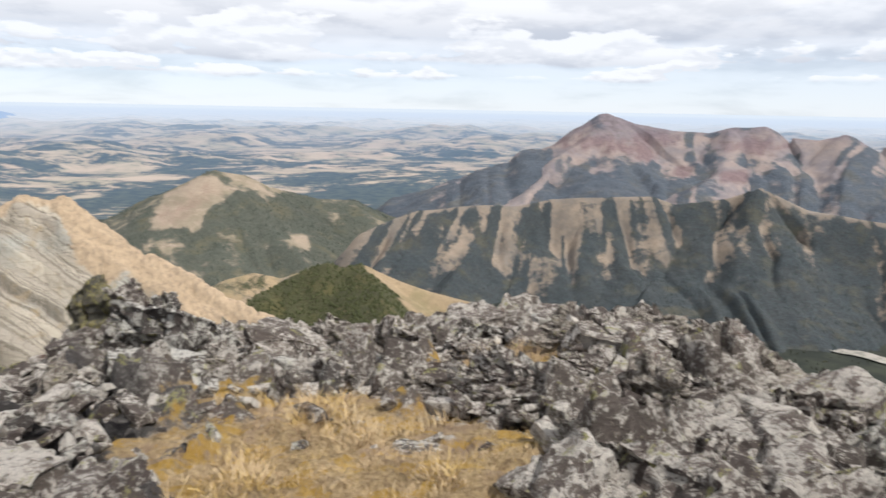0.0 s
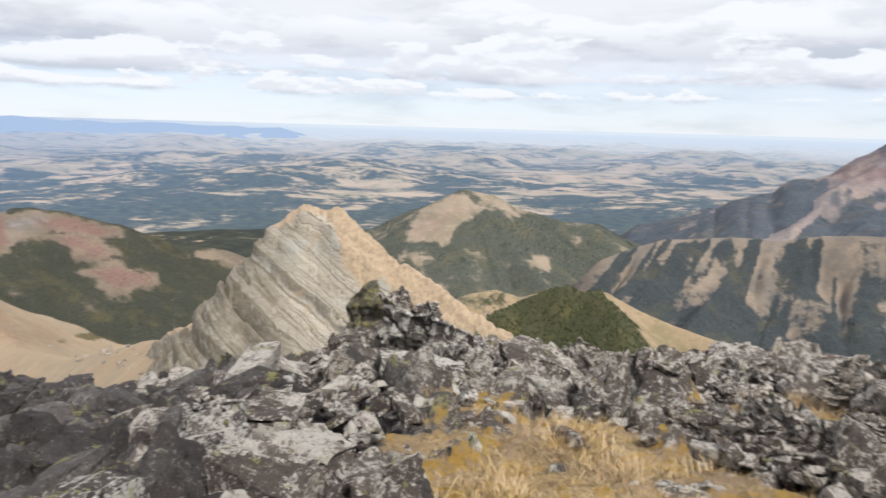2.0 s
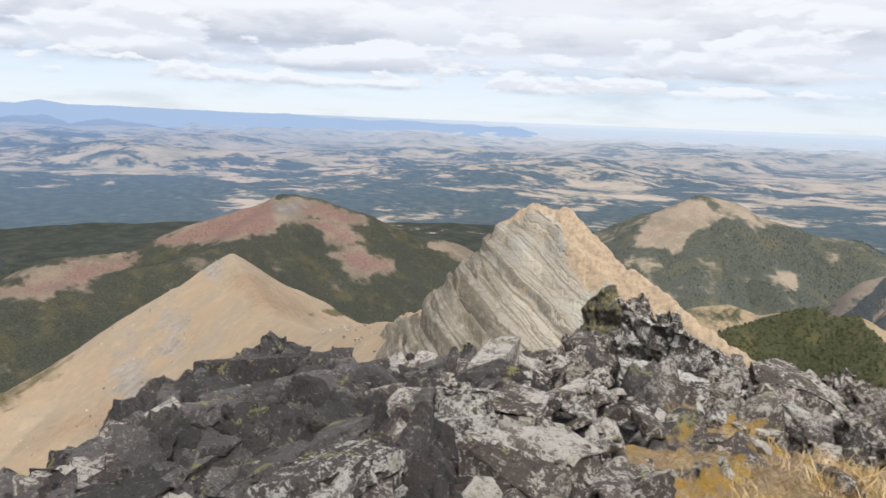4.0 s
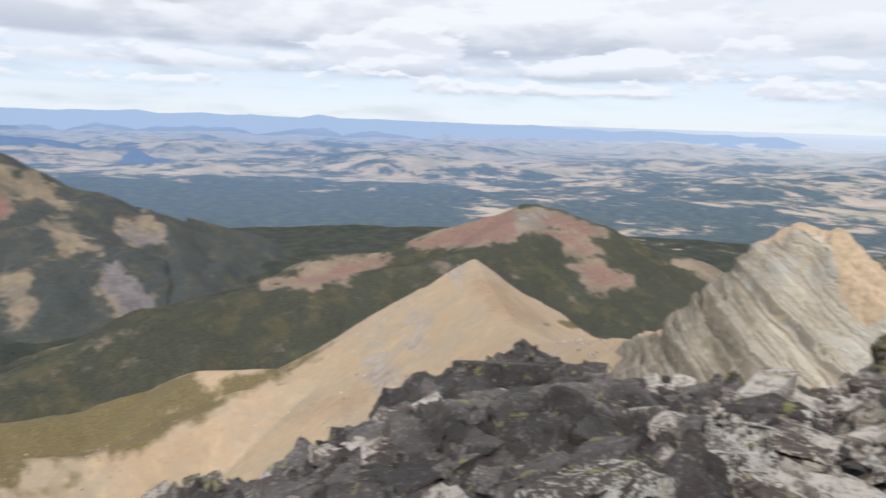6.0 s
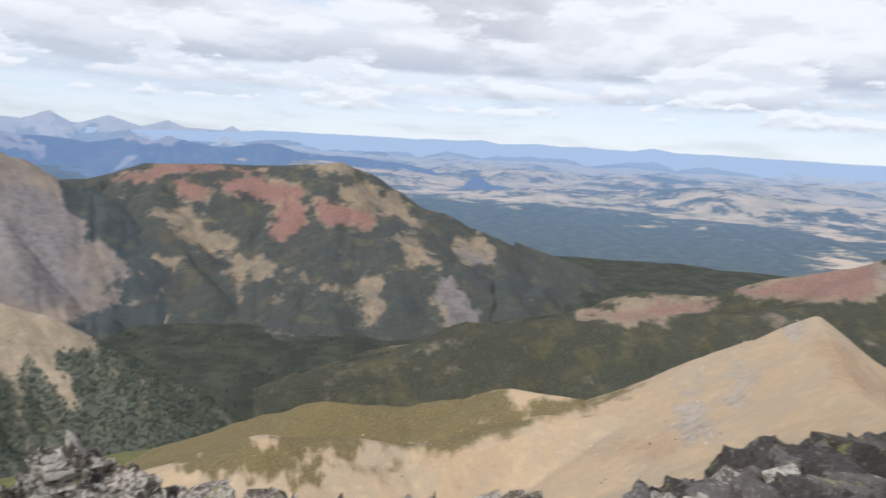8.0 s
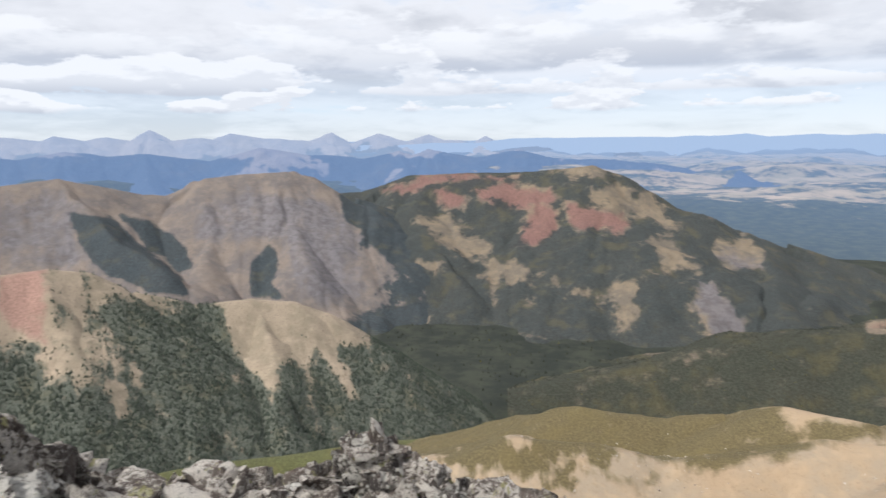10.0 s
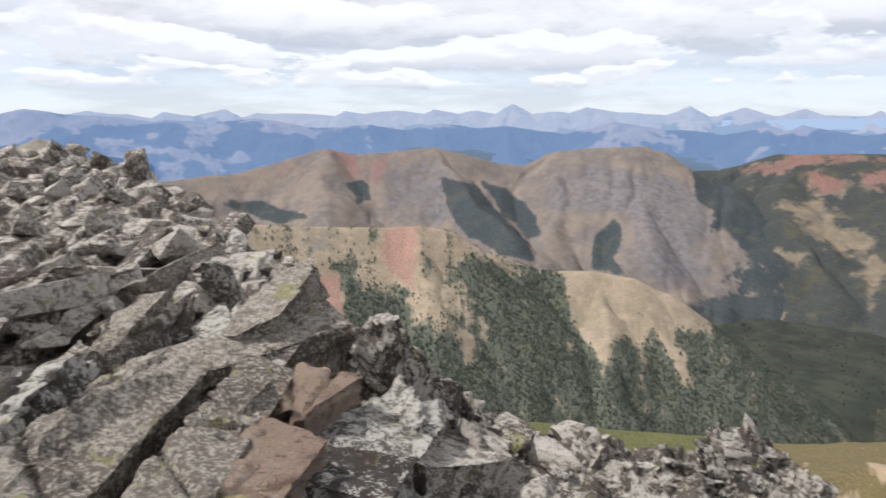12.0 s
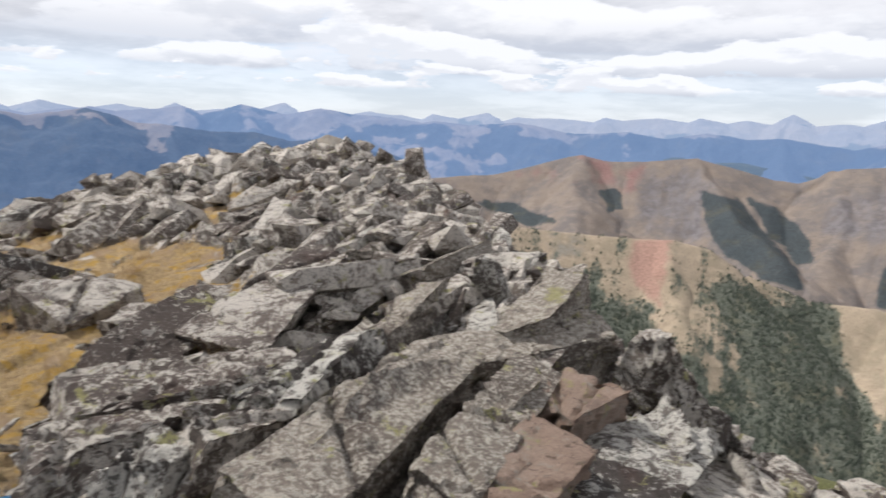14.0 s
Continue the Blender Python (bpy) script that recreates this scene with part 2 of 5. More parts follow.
# ---------------------------------------------------------------- terrain tools
def grid_mesh(name, xs, ys, zs, keep, cover, mats, extra=None):
    """One smooth sheet from a grid of places, with the cells that are kept."""
    na, nd = xs.shape
    idx = np.arange(na * nd).reshape(na, nd)
    cell = keep[:-1, :-1] | keep[1:, :-1] | keep[:-1, 1:] | keep[1:, 1:]
    quads = np.stack([idx[:-1, :-1], idx[:-1, 1:], idx[1:, 1:], idx[1:, :-1]], -1)[cell]
    used = np.unique(quads)
    back = np.zeros(na * nd, np.int64)
    back[used] = np.arange(len(used))
    quads = back[quads]
    co = np.stack([xs.ravel()[used], ys.ravel()[used], zs.ravel()[used]], -1).astype(np.float32)
    me = bpy.data.meshes.new(name)
    me.vertices.add(len(co))
    me.vertices.foreach_set("co", co.ravel())
    me.loops.add(quads.size)
    me.loops.foreach_set("vertex_index", quads.ravel().astype(np.int32))
    me.polygons.add(len(quads))
    me.polygons.foreach_set("loop_start", np.arange(0, quads.size, 4, dtype=np.int32))
    me.update(calc_edges=True)
    me.polygons.foreach_set("use_smooth", np.ones(len(quads), bool))
    if cover is not None:
        at = me.attributes.new("cover", "FLOAT_COLOR", "POINT")
        rgba = np.ones((len(used), 4), np.float32)
        for k, c in enumerate(cover):
            rgba[:, k] = np.broadcast_to(c, xs.shape).ravel()[used]
        at.data.foreach_set("color", rgba.ravel())
    if extra is not None:
        at = me.attributes.new("lie", "FLOAT_VECTOR", "POINT")
        at.data.foreach_set("vector", np.stack([e.ravel()[used] for e in extra], -1).astype(np.float32).ravel())
    me.materials.append(mats)
    return new(name, me)


def polar(az0, az1, step, dists):
    az = np.arange(az0, az1 + step * 0.5, step)
    a, d = np.meshgrid(np.radians(az), np.asarray(dists, float), indexing="ij")
    return np.degrees(a), d, -np.sin(a) * d, np.cos(a) * d


def spine(*points):
    """A crest line from (azimuth, elevation seen from the summit, distance) to plan points and heights."""
    return [(*flat(az, d)[:2], EYE + d * math.tan(radians(el))) for az, el, d in points]


def crest(x, y, line, slope, round_off=8.0):
    """Height of a ridge with that crest line, the distance from it and the way along it."""
    best = np.full(x.shape, -1e9)
    dist, along = np.zeros(x.shape), np.zeros(x.shape)
    run = 0.0
    for (x0, y0, z0), (x1, y1, z1) in zip(line, line[1:]):
        dx, dy = x1 - x0, y1 - y0
        length = math.hypot(dx, dy)
        t = np.clip(((x - x0) * dx + (y - y0) * dy) / (length * length), 0, 1)
        off = np.hypot(x - x0 - t * dx, y - y0 - t * dy)
        h = z0 + (z1 - z0) * t - slope * (np.sqrt(off * off + round_off ** 2) - round_off)
        up = h > best
        best, dist, along = np.where(up, h, best), np.where(up, off, dist), np.where(up, run + t * length, along)
        run += length
    return best, dist, along


def gullies(dist, along, width, depth, reach, seed):
    """Spurs and gullies that run down from a crest, uneven and branching; also how far a flank faces away."""
    u = along / width + 1.5 * fbm(along / width * 0.5, dist / width * 0.3, seed, 3)

    def spurs(shift):
        w = u + shift
        coarse = np.abs(2 * value2(w, dist / width * 0.22 + 3.1, seed + 5) - 1)
        small = np.abs(2 * value2(w * 2.3 + 0.4 * fbm(w, dist / width, seed + 7, 3), dist / width * 0.5, seed + 6) - 1)
        return 0.68 * coarse + 0.32 * small

    s = spurs(0.0)
    lee = np.clip(0.45 + 1.5 * (s - spurs(0.16)), 0, 1)
    return -depth * (1 - s) * smooth(dist, 0, reach), lee


FLOOR = -450.0
GRIDS = {}


def mountain(name, label, mat, az, dists, crests, cover, bumps=(0, 1), seed=1, gul=None, floor=FLOOR, step=0.14,
             category="mountain", splay=None):
    """A mountain: crests is a list of (line, slope, round_off). gul: width, depth, reach; splay: where the gullies fan apart, how much."""
    a, d, x, y = polar(az[0], az[1], step, dists)
    h = np.full(x.shape, -1e9)
    dist = np.zeros(x.shape)
    flute = np.zeros(x.shape)
    for k, (line, slope, ro) in enumerate(crests):
        wx, wy = (x, y) if k == 0 else (x + bumps[1] * 0.5 * fbm(x / bumps[1], y / bumps[1], seed + 41, 4), y + bumps[1] * 0.5 * fbm(x / bumps[1], y / bumps[1], seed + 42, 4))
        hk, dk, uk = crest(wx, wy, line, slope, ro)
        fk = flute
        if gul:
            along = -np.radians(a) * float(np.mean(dists))
            if splay:
                along = along - splay[1] * dk * np.clip((splay[0] - a) / 12.0, -1, 1)
            drop, fk = gullies(dk, along, *gul, seed)
            hk = hk + drop
        up = hk > h
        h, dist, flute = np.where(up, hk, h), np.where(up, dk, dist), np.where(up, fk, flute)
    h = h + bumps[0] * fbm(x / bumps[1], y / bumps[1], seed + 20, 6, 0.55) * (0.25 + 0.75 * smooth(dist, 0, bumps[1]))
    keep = h > floor - 45
    h = np.maximum(h, floor - 60)
    lay = cover(x, y, h, a, d, dist, flute)
    GRIDS[name] = (x, y, h, lay[0], keep)
    ob = grid_mesh(name, x, y, h, keep, lay, mat)
    return tagged(ob, label, category)


def patches(spots, a, d, h):
    """Patches of ground round sight lines (azimuth, elevation, half widths): 1 inside, falling to 0, with ragged edges."""
    e = np.degrees(np.arctan2(h - EYE, d))
    x, y = -np.sin(np.radians(a)), np.cos(np.radians(a))
    n1, n2 = fbm(a / 2.2, e / 1.4, 201, 5, 0.6), fbm(a / 2.2, e / 1.4, 202, 5, 0.6)
    n3 = fbm(a / 0.5, e / 0.9, 203, 4, 0.6)
    total = 0.0 * a
    for az, el, wa, we in spots:
        r = np.hypot((a - az) / wa + 2.2 * n1, (e - el) / we + 2.2 * n2)
        total = np.maximum(total, np.clip(1.35 - r + 1.1 * n3, 0, 1))
    return total


def areas(shapes, a, d, h, soft=1.4, wander=1.3):
    """Stretches of a slope bounded by sight lines (azimuth, elevation): 1 inside, 0 outside, soft and ragged at the edge."""
    e = np.degrees(np.arctan2(h - EYE, d))
    p = a + wander * fbm(a / 1.3, e / 1.3, 211, 5, 0.62)
    q = e + wander * fbm(a / 1.3, e / 1.3, 212, 5, 0.62)
    total = 0.0 * a
    for shape in shapes:
        near = np.full(a.shape, 99.0)
        inside = np.zeros(a.shape, bool)
        for (x0, y0), (x1, y1) in zip(shape, shape[1:] + shape[:1]):
            dx, dy = x1 - x0, y1 - y0
            t = np.clip(((p - x0) * dx + (q - y0) * dy) / (dx * dx + dy * dy + 1e-9), 0, 1)
            near = np.minimum(near, np.hypot(p - x0 - t * dx, q - y0 - t * dy))
            inside ^= ((y0 > q) != (y1 > q)) & (p < x0 + dx * (q - y0) / (dy + 1e-9))
        total = np.maximum(total, np.clip(0.5 + np.where(inside, near, -near) / soft, 0, 1))
    return total


def turned(rx, ry, rz, sx, sy, sz):
    """Stacks of rotation and scale matrices from arrays of degrees and sizes."""
    rx, ry, rz = np.radians(rx), np.radians(ry), np.radians(rz)
    cx, sx_, cy, sy_, cz, sz_ = np.cos(rx), np.sin(rx), np.cos(ry), np.sin(ry), np.cos(rz), np.sin(rz)
    m = np.empty((len(rz), 3, 3))
    m[:, 0] = np.stack([cz * cy, cz * sy_ * sx_ - sz_ * cx, cz * sy_ * cx + sz_ * sx_], -1)
    m[:, 1] = np.stack([sz_ * cy, sz_ * sy_ * sx_ + cz * cx, sz_ * sy_ * cx - cz * sx_], -1)
    m[:, 2] = np.stack([-sy_, cy * sx_, cy * cx], -1)
    return m * np.stack([sx, sy, sz], -1)[:, None, :]


def joined(name, label, category, shapes, picks, turns, places, slots, mats):
    """Many small copies of a few shapes joined into one mesh of kind stuff."""
    cos, tris, kinds, base = [], [], [], 0
    for k, (v, t) in enumerate(shapes):
        mine = picks == k
        count = int(mine.sum())
        if not count:
            continue
        cos.append((np.einsum("nij,vj->nvi", turns[mine], v) + places[mine][:, None, :]).reshape(-1, 3))
        tris.append((t[None] + (np.arange(count) * len(v))[:, None, None] + base).reshape(-1, 3))
        kinds.append(np.repeat(slots[mine], len(t)))
        base += count * len(v)
    cos, tris, kinds = np.concatenate(cos).astype(np.float32), np.concatenate(tris).astype(np.int32), np.concatenate(kinds).astype(np.int32)
    me = bpy.data.meshes.new(name)
    me.vertices.add(len(cos))
    me.vertices.foreach_set("co", cos.ravel())
    me.loops.add(tris.size)
    me.loops.foreach_set("vertex_index", tris.ravel())
    me.polygons.add(len(tris))
    me.polygons.foreach_set("loop_start", np.arange(0, tris.size, 3, dtype=np.int32))
    for mat in mats:
        me.materials.append(mat)
    me.update(calc_edges=True)
    me.polygons.foreach_set("material_index", kinds)
    me.polygons.foreach_set("use_smooth", np.zeros(len(tris), bool))
    return tagged(new(name, me), label, category, kind="stuff")


# ---------------------------------------------------------------- valley floor and plain
REACH, RIM = 3000.0, 4900.0


def floor_height(d):
    s = np.clip((d - REACH) / (RIM - REACH), 0, 1)
    return np.where(d < REACH, FLOOR, FLOOR * d * (1 - s) / REACH)


def true_distance(d):
    s = np.clip((d - REACH) / (RIM - REACH), 0, 0.985)
    return np.where(d < REACH, d, REACH / (1 - s))


def valley_bumps(x, y, d):
    """Low swells of the valley floor, flat where the river runs."""
    az = np.degrees(np.arctan2(-x, y))
    river = np.exp(-((d - river_distance(az)) / 90.0) ** 2) * smooth(az, -8, -16)
    return 60 * fbm(x / 420, y / 420, 5, 5) * (1 - smooth(d, REACH - 200, REACH + 500)) * (1 - river)


def river_distance(az):
    return 1545 + 45 * np.sin(np.asarray(az) * 0.42) + 10 * np.sin(np.asarray(az) * 1.3)


def plain_material(name, glow):
    m, n = material(name)
    lie = n.add("ShaderNodeAttribute", attribute_name="lie").outputs["Vector"]
    sep = n.add("ShaderNodeSeparateXYZ", {0: lie})
    flatc = n.add("ShaderNodeCombineXYZ", {0: sep.outputs[0], 1: sep.outputs[1], 2: 0.0}).outputs[0]
    far = sep.outputs[2]
    big = n.noise(flatc, 0.8, 6.0, 0.6, 0.8)
    mid = n.noise(flatc, 3.0, 8.0, 0.68, 0.4)
    fine = n.noise(flatc, 16.0, 6.0, 0.65)
    vor = n.add("ShaderNodeTexVoronoi", {"Vector": flatc, "Scale": 3.6})
    plots = n.add("ShaderNodeSeparateColor", {0: vor.outputs["Color"]}).outputs[0]
    fields = n.mix(plots, (0.44, 0.34, 0.235), (0.31, 0.275, 0.175))
    fields = n.mix(n.math("MULTIPLY", n.step(mid, 0.45, 0.65), 0.6), fields, (0.58, 0.45, 0.325))
    # the near valley's woods are darkened in colour to stand for cloud shade
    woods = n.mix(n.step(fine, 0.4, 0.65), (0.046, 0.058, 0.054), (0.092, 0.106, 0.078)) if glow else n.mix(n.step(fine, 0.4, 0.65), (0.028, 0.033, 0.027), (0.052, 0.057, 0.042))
    lean = n.math("ADD", n.math("MULTIPLY", big, 0.45), n.math("MULTIPLY", mid, 0.55))
    open_land = n.step(far, 2.0, 26.0)
    lean = n.math("ADD", lean, n.math("MULTIPLY", open_land, 0.09))
    lean = n.math("SUBTRACT", lean, n.math("MULTIPLY", n.math("SUBTRACT", 1.0, n.step(far, 3.2, 6.0)), n.math("ADD", 0.06, n.math("MULTIPLY", n.step(n.math("DIVIDE", sep.outputs[0], n.math("MULTIPLY", far, -1.0)), 0.78, 0.95), 0.13))))
    lean = n.math("ADD", lean, n.math("MULTIPLY", n.math("SUBTRACT", fine, 0.5), 0.22))
    side = n.math("DIVIDE", sep.outputs[1], far)
    lean = n.math("SUBTRACT", lean, n.math("MULTIPLY", n.step(n.math("MULTIPLY", side, -1.0), 0.05, 0.4), 0.2))
    col = n.mix(n.step(lean, 0.47, 0.54), woods, fields)
    shader = principled(n, col, 0.95)
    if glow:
        # haze is painted on: a blue-white glow that thickens with distance
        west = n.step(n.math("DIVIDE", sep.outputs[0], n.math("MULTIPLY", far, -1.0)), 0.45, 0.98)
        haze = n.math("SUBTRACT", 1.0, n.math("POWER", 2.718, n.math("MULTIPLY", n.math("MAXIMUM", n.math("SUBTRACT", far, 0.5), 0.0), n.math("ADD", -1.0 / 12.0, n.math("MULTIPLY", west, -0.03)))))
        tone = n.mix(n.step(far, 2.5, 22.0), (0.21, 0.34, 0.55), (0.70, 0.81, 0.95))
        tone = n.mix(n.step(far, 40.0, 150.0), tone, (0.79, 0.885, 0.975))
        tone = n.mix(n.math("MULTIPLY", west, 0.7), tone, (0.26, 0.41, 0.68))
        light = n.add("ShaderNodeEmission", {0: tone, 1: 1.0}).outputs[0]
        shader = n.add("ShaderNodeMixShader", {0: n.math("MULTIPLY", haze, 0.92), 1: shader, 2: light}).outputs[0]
    n.add("ShaderNodeOutputMaterial", {0: shader})
    return m


def ground_sheet(name, label, dists, glow):
    az = np.concatenate([np.arange(-60, 200, 0.25), np.arange(200, 300.1, 1.0)])
    a, d = np.meshgrid(np.radians(az), np.asarray(dists, float), indexing="ij")
    x, y = -np.sin(a) * d, np.cos(a) * d
    far = true_distance(d)
    fx, fy = -np.sin(a) * far, np.cos(a) * far
    # low hills, drawn in by the same measure as the distance
    hills = np.maximum(fbm(fx / 1500, fy / 1500, 71, 6, 0.52), -0.08) + 0.08
    hills = hills * smooth(far, 2500, 6500) * (1 - 0.6 * smooth(far, 18000, 40000))
    z = floor_height(d) + hills * 420 * d / far + valley_bumps(x, y, d)
    if not glow:
        GRIDS["ground"] = (x, y, z, 0.5 + 0.0 * x + 0.5 * ((d > 900) & (d < 2300)), d > 0)
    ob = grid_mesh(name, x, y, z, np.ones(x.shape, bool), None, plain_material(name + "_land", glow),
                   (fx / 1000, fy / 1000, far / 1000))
    return tagged(ob, label, "ground", kind="structure")


ground_sheet("ground", "wooded valley floor below the mountain slopes, darkened for cloud shade", np.linspace(60, REACH, 60), False)
ground_sheet("backdrop", "plain of tan fields and dark woods reaching the horizon, with painted haze",
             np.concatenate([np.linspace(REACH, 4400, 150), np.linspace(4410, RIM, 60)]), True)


def river_bed():
    m, n = material("river_gravel")
    co = n.add("ShaderNodeTexCoord").outputs["Object"]
    col = n.mix(n.step(n.noise(co, 0.05, 6.0, 0.65), 0.4, 0.62), (0.42, 0.39, 0.34), (0.24, 0.23, 0.20))
    n.add("ShaderNodeOutputMaterial", {0: principled(n, col, 0.9)})
    a, s = np.meshgrid(np.arange(-60, -14, 0.25), np.linspace(-1, 1, 7), indexing="ij")
    d = river_distance(a) + s * (20 + 14 * fbm(a / 3, a * 0, 7, 4)) + 8 * fbm(a / 1.2, s, 8, 3)
    x, y = -np.sin(np.radians(a)) * d, np.cos(np.radians(a)) * d
    z = floor_height(d) + valley_bumps(x, y, d) + 3.0 - 1.5 * (1 - s * s)
    tagged(grid_mesh("river_bed", x, y, z, np.ones(x.shape, bool), None, m), "pale gravel river bed winding through the dark valley", "river", kind="structure")


river_bed()


# ---------------------------------------------------------------- far ranges
def far_range(name, label, az, dist, tops, seed, jag, every, haze, tone, slope=0.62, deep=800, bare_el=0.3):
    """A range with haze painted on as glow: a crest with peaks of its own about the elevations given, and spurs towards
    the summit.
    """
    rnd = random.Random(seed)
    points, spurs = [], []
    at = az[1]
    while at > az[0]:
        el = float(np.interp(at, [t[0] for t in tops], [t[1] for t in tops]))
        high = len(points) % 2 == 0
        points.append((at, el + jag * (rnd.uniform(0.0, 1.0) ** 2 * 1.5 if high else rnd.uniform(-0.9, 0.2)), dist + rnd.uniform(-70, 40)))
        if high:
            run = rnd.uniform(0.45, 0.9) * deep
            spurs.append(spine(points[-1], (at + rnd.uniform(-1.5, 1.5), el - 2.2, dist - run * 0.55), (at + rnd.uniform(-3, 3), el - 4.8, dist - run)))
        at -= every * rnd.uniform(0.35, 1.6)
    a, d, x, y = polar(az[0], az[1], 0.13, np.linspace(dist - deep, dist + 80, 64))
    h, off, along = crest(x, y, spine(*points), slope, 6.0)
    for s in spurs:
        h2, off2, _ = crest(x, y, s, slope * 1.15, 8.0)
        up = h2 > h
        h, off = np.where(up, h2, h), np.where(up, off2, off)
    h = h + (120 * fbm(x / 260, y / 260, seed, 6, 0.55) + 26 * fbm(x / 60, y / 60, seed + 4, 4)) * (0.22 + 0.78 * smooth(off, 0, 120)) * min(1.0, jag * 3)
    low = floor_height(d)
    bare = smooth(fbm(x / 220, y / 220, seed + 9, 5, 0.6) + 0.35 * smooth(h, -150, 20), bare_el, bare_el + 0.25)
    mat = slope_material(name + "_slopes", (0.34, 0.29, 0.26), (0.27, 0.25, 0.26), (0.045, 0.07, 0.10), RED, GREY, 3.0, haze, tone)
    ob = grid_mesh(name, x, y, np.maximum(h, low - 30), h > -1e8, (1 - bare, a * 0, a * 0), mat)
    return tagged(ob, label, "mountain range", kind="structure")


far_range("backdrop_range_snow", "far range with jagged peaks, pale blue from painted haze", (88, 206), 4800,
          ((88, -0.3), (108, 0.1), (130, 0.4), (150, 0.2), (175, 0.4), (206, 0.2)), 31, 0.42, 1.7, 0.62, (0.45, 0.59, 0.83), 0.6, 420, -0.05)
far_range("backdrop_range_blue", "forested mountain range, dark blue from painted haze", (79, 216), 4330,
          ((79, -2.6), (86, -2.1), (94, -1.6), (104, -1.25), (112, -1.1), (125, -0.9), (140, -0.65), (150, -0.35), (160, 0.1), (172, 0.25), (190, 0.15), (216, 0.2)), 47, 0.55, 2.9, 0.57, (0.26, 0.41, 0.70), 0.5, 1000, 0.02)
far_range("backdrop_range_near", "wooded mountainside below the far peaks, dark blue from painted haze", (156, 216), 3750,
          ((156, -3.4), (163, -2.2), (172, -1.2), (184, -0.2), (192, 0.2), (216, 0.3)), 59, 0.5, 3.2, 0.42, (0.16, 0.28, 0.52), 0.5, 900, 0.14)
far_range("backdrop_plateau", "low plateau on the horizon, blue from painted haze", (30, 112), 4700,
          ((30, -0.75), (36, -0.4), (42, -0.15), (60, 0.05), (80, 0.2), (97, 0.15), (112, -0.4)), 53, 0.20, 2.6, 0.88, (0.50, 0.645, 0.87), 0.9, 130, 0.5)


# ---------------------------------------------------------------- mountains round the summit
def cover_ridge(x, y, h, a, d, dist, flute):
    wood = 0.36 + 0.95 * (smooth(flute, 0.33, 0.70) - 0.1) + 0.75 * smooth(dist, 130, 320) - 0.4 * smooth(dist, 22, 6) + 0.22 * smooth(-a, 14, 26) + 0.22 * smooth(-a, 2, -5)
    wood = wood + 1.2 * fbm(x / 90, y / 90, 12, 6, 0.68) + 0.7 * fbm((a + 0.012 * dist * np.clip((-9.0 - a) / 12.0, -1, 1)) / 0.4, d / 300, 15, 4, 0.6)
    return np.clip(wood, 0, 1), 0 * a, 0.35 + 0 * a


mountain("escarpment_ridge", "long tan escarpment ridge with dark forested gullies", M_RIDGE, (-62, 12),
         np.linspace(1380, 2300, 190),
         [(spine((9.5, -13.4, 1755), (6.4, -10.0, 1802), (3.7, -8.9, 1837), (1.9, -8.3, 1860), (-3.6, -7.7, 1895), (-6.3, -7.7, 1907),
                 (-9, -7.0, 1919), (-17, -6.45, 1919), (-18.6, -6.9, 1919), (-22.7, -6.2, 1907), (-24.7, -5.4, 1895),
                 (-28, -6.7, 1884), (-33.4, -7.3, 1872), (-45, -6, 1872), (-60, -8, 1872)), 0.58, 6.0)],
         cover_ridge, (44, 130), 3, (95, 66, 110), splay=(-9.0, 0.55))


def cover_purple(x, y, h, a, d, dist, flute):
    e = np.degrees(np.arctan2(h - EYE, d))
    wood = 0.15 + 0.55 * smooth(dist, 120, 420) + 1.0 * fbm(x / 160, y / 160, 8, 5, 0.6) + 0.55 * smooth(flute, 0.3, 0.7)
    red = 0.75 * patches(((-12, -2.4, 3, 1.2), (-16.5, -2.6, 2.5, 1.2), (-24, -2.0, 3, 0.8), (-19.5, -4.2, 1.2, 0.8), (-23, -4.4, 1.5, 0.7)), a, d, h)
    return np.clip(wood - red * 0.9, 0, 1), red, 0.75 * smooth(e, -3.5, -0.5)


mountain("purple_mountain", "purplish bare mountain with a pointed summit", M_PURPLE, (-62, 9), np.linspace(2150, 3350, 170),
         [(spine((0.5, -7.7, 2650), (-2.6, -6.1, 2720), (-5.3, -4.5, 2800), (-7, -3.2, 2850), (-9.6, -2.1, 2900), (-11.5, -1.1, 2950),
                 (-13, -0.1, 2980), (-15.2, -0.8, 3000), (-18.2, -1.2, 3000), (-20.7, -1.4, 3000), (-22.3, -1.0, 3000),
                 (-24.5, -0.8, 3000), (-25.5, -1.5, 2980), (-28.3, -1.6, 2950), (-29.8, -1.2, 2950), (-31.4, -2.0, 2950),
                 (-34, -2.2, 2950), (-48, -2.0, 2950)), 0.42, 12.0),
          (spine((-13, -0.1, 2980), (-10, -3.6, 2700), (-7, -6.6, 2450)), 0.45, 12.0),
          (spine((-22, -1.2, 2980), (-22, -4.2, 2650), (-20, -6.0, 2400)), 0.45, 12.0)],
         cover_purple, (95, 230), 5, (190, 58, 220))


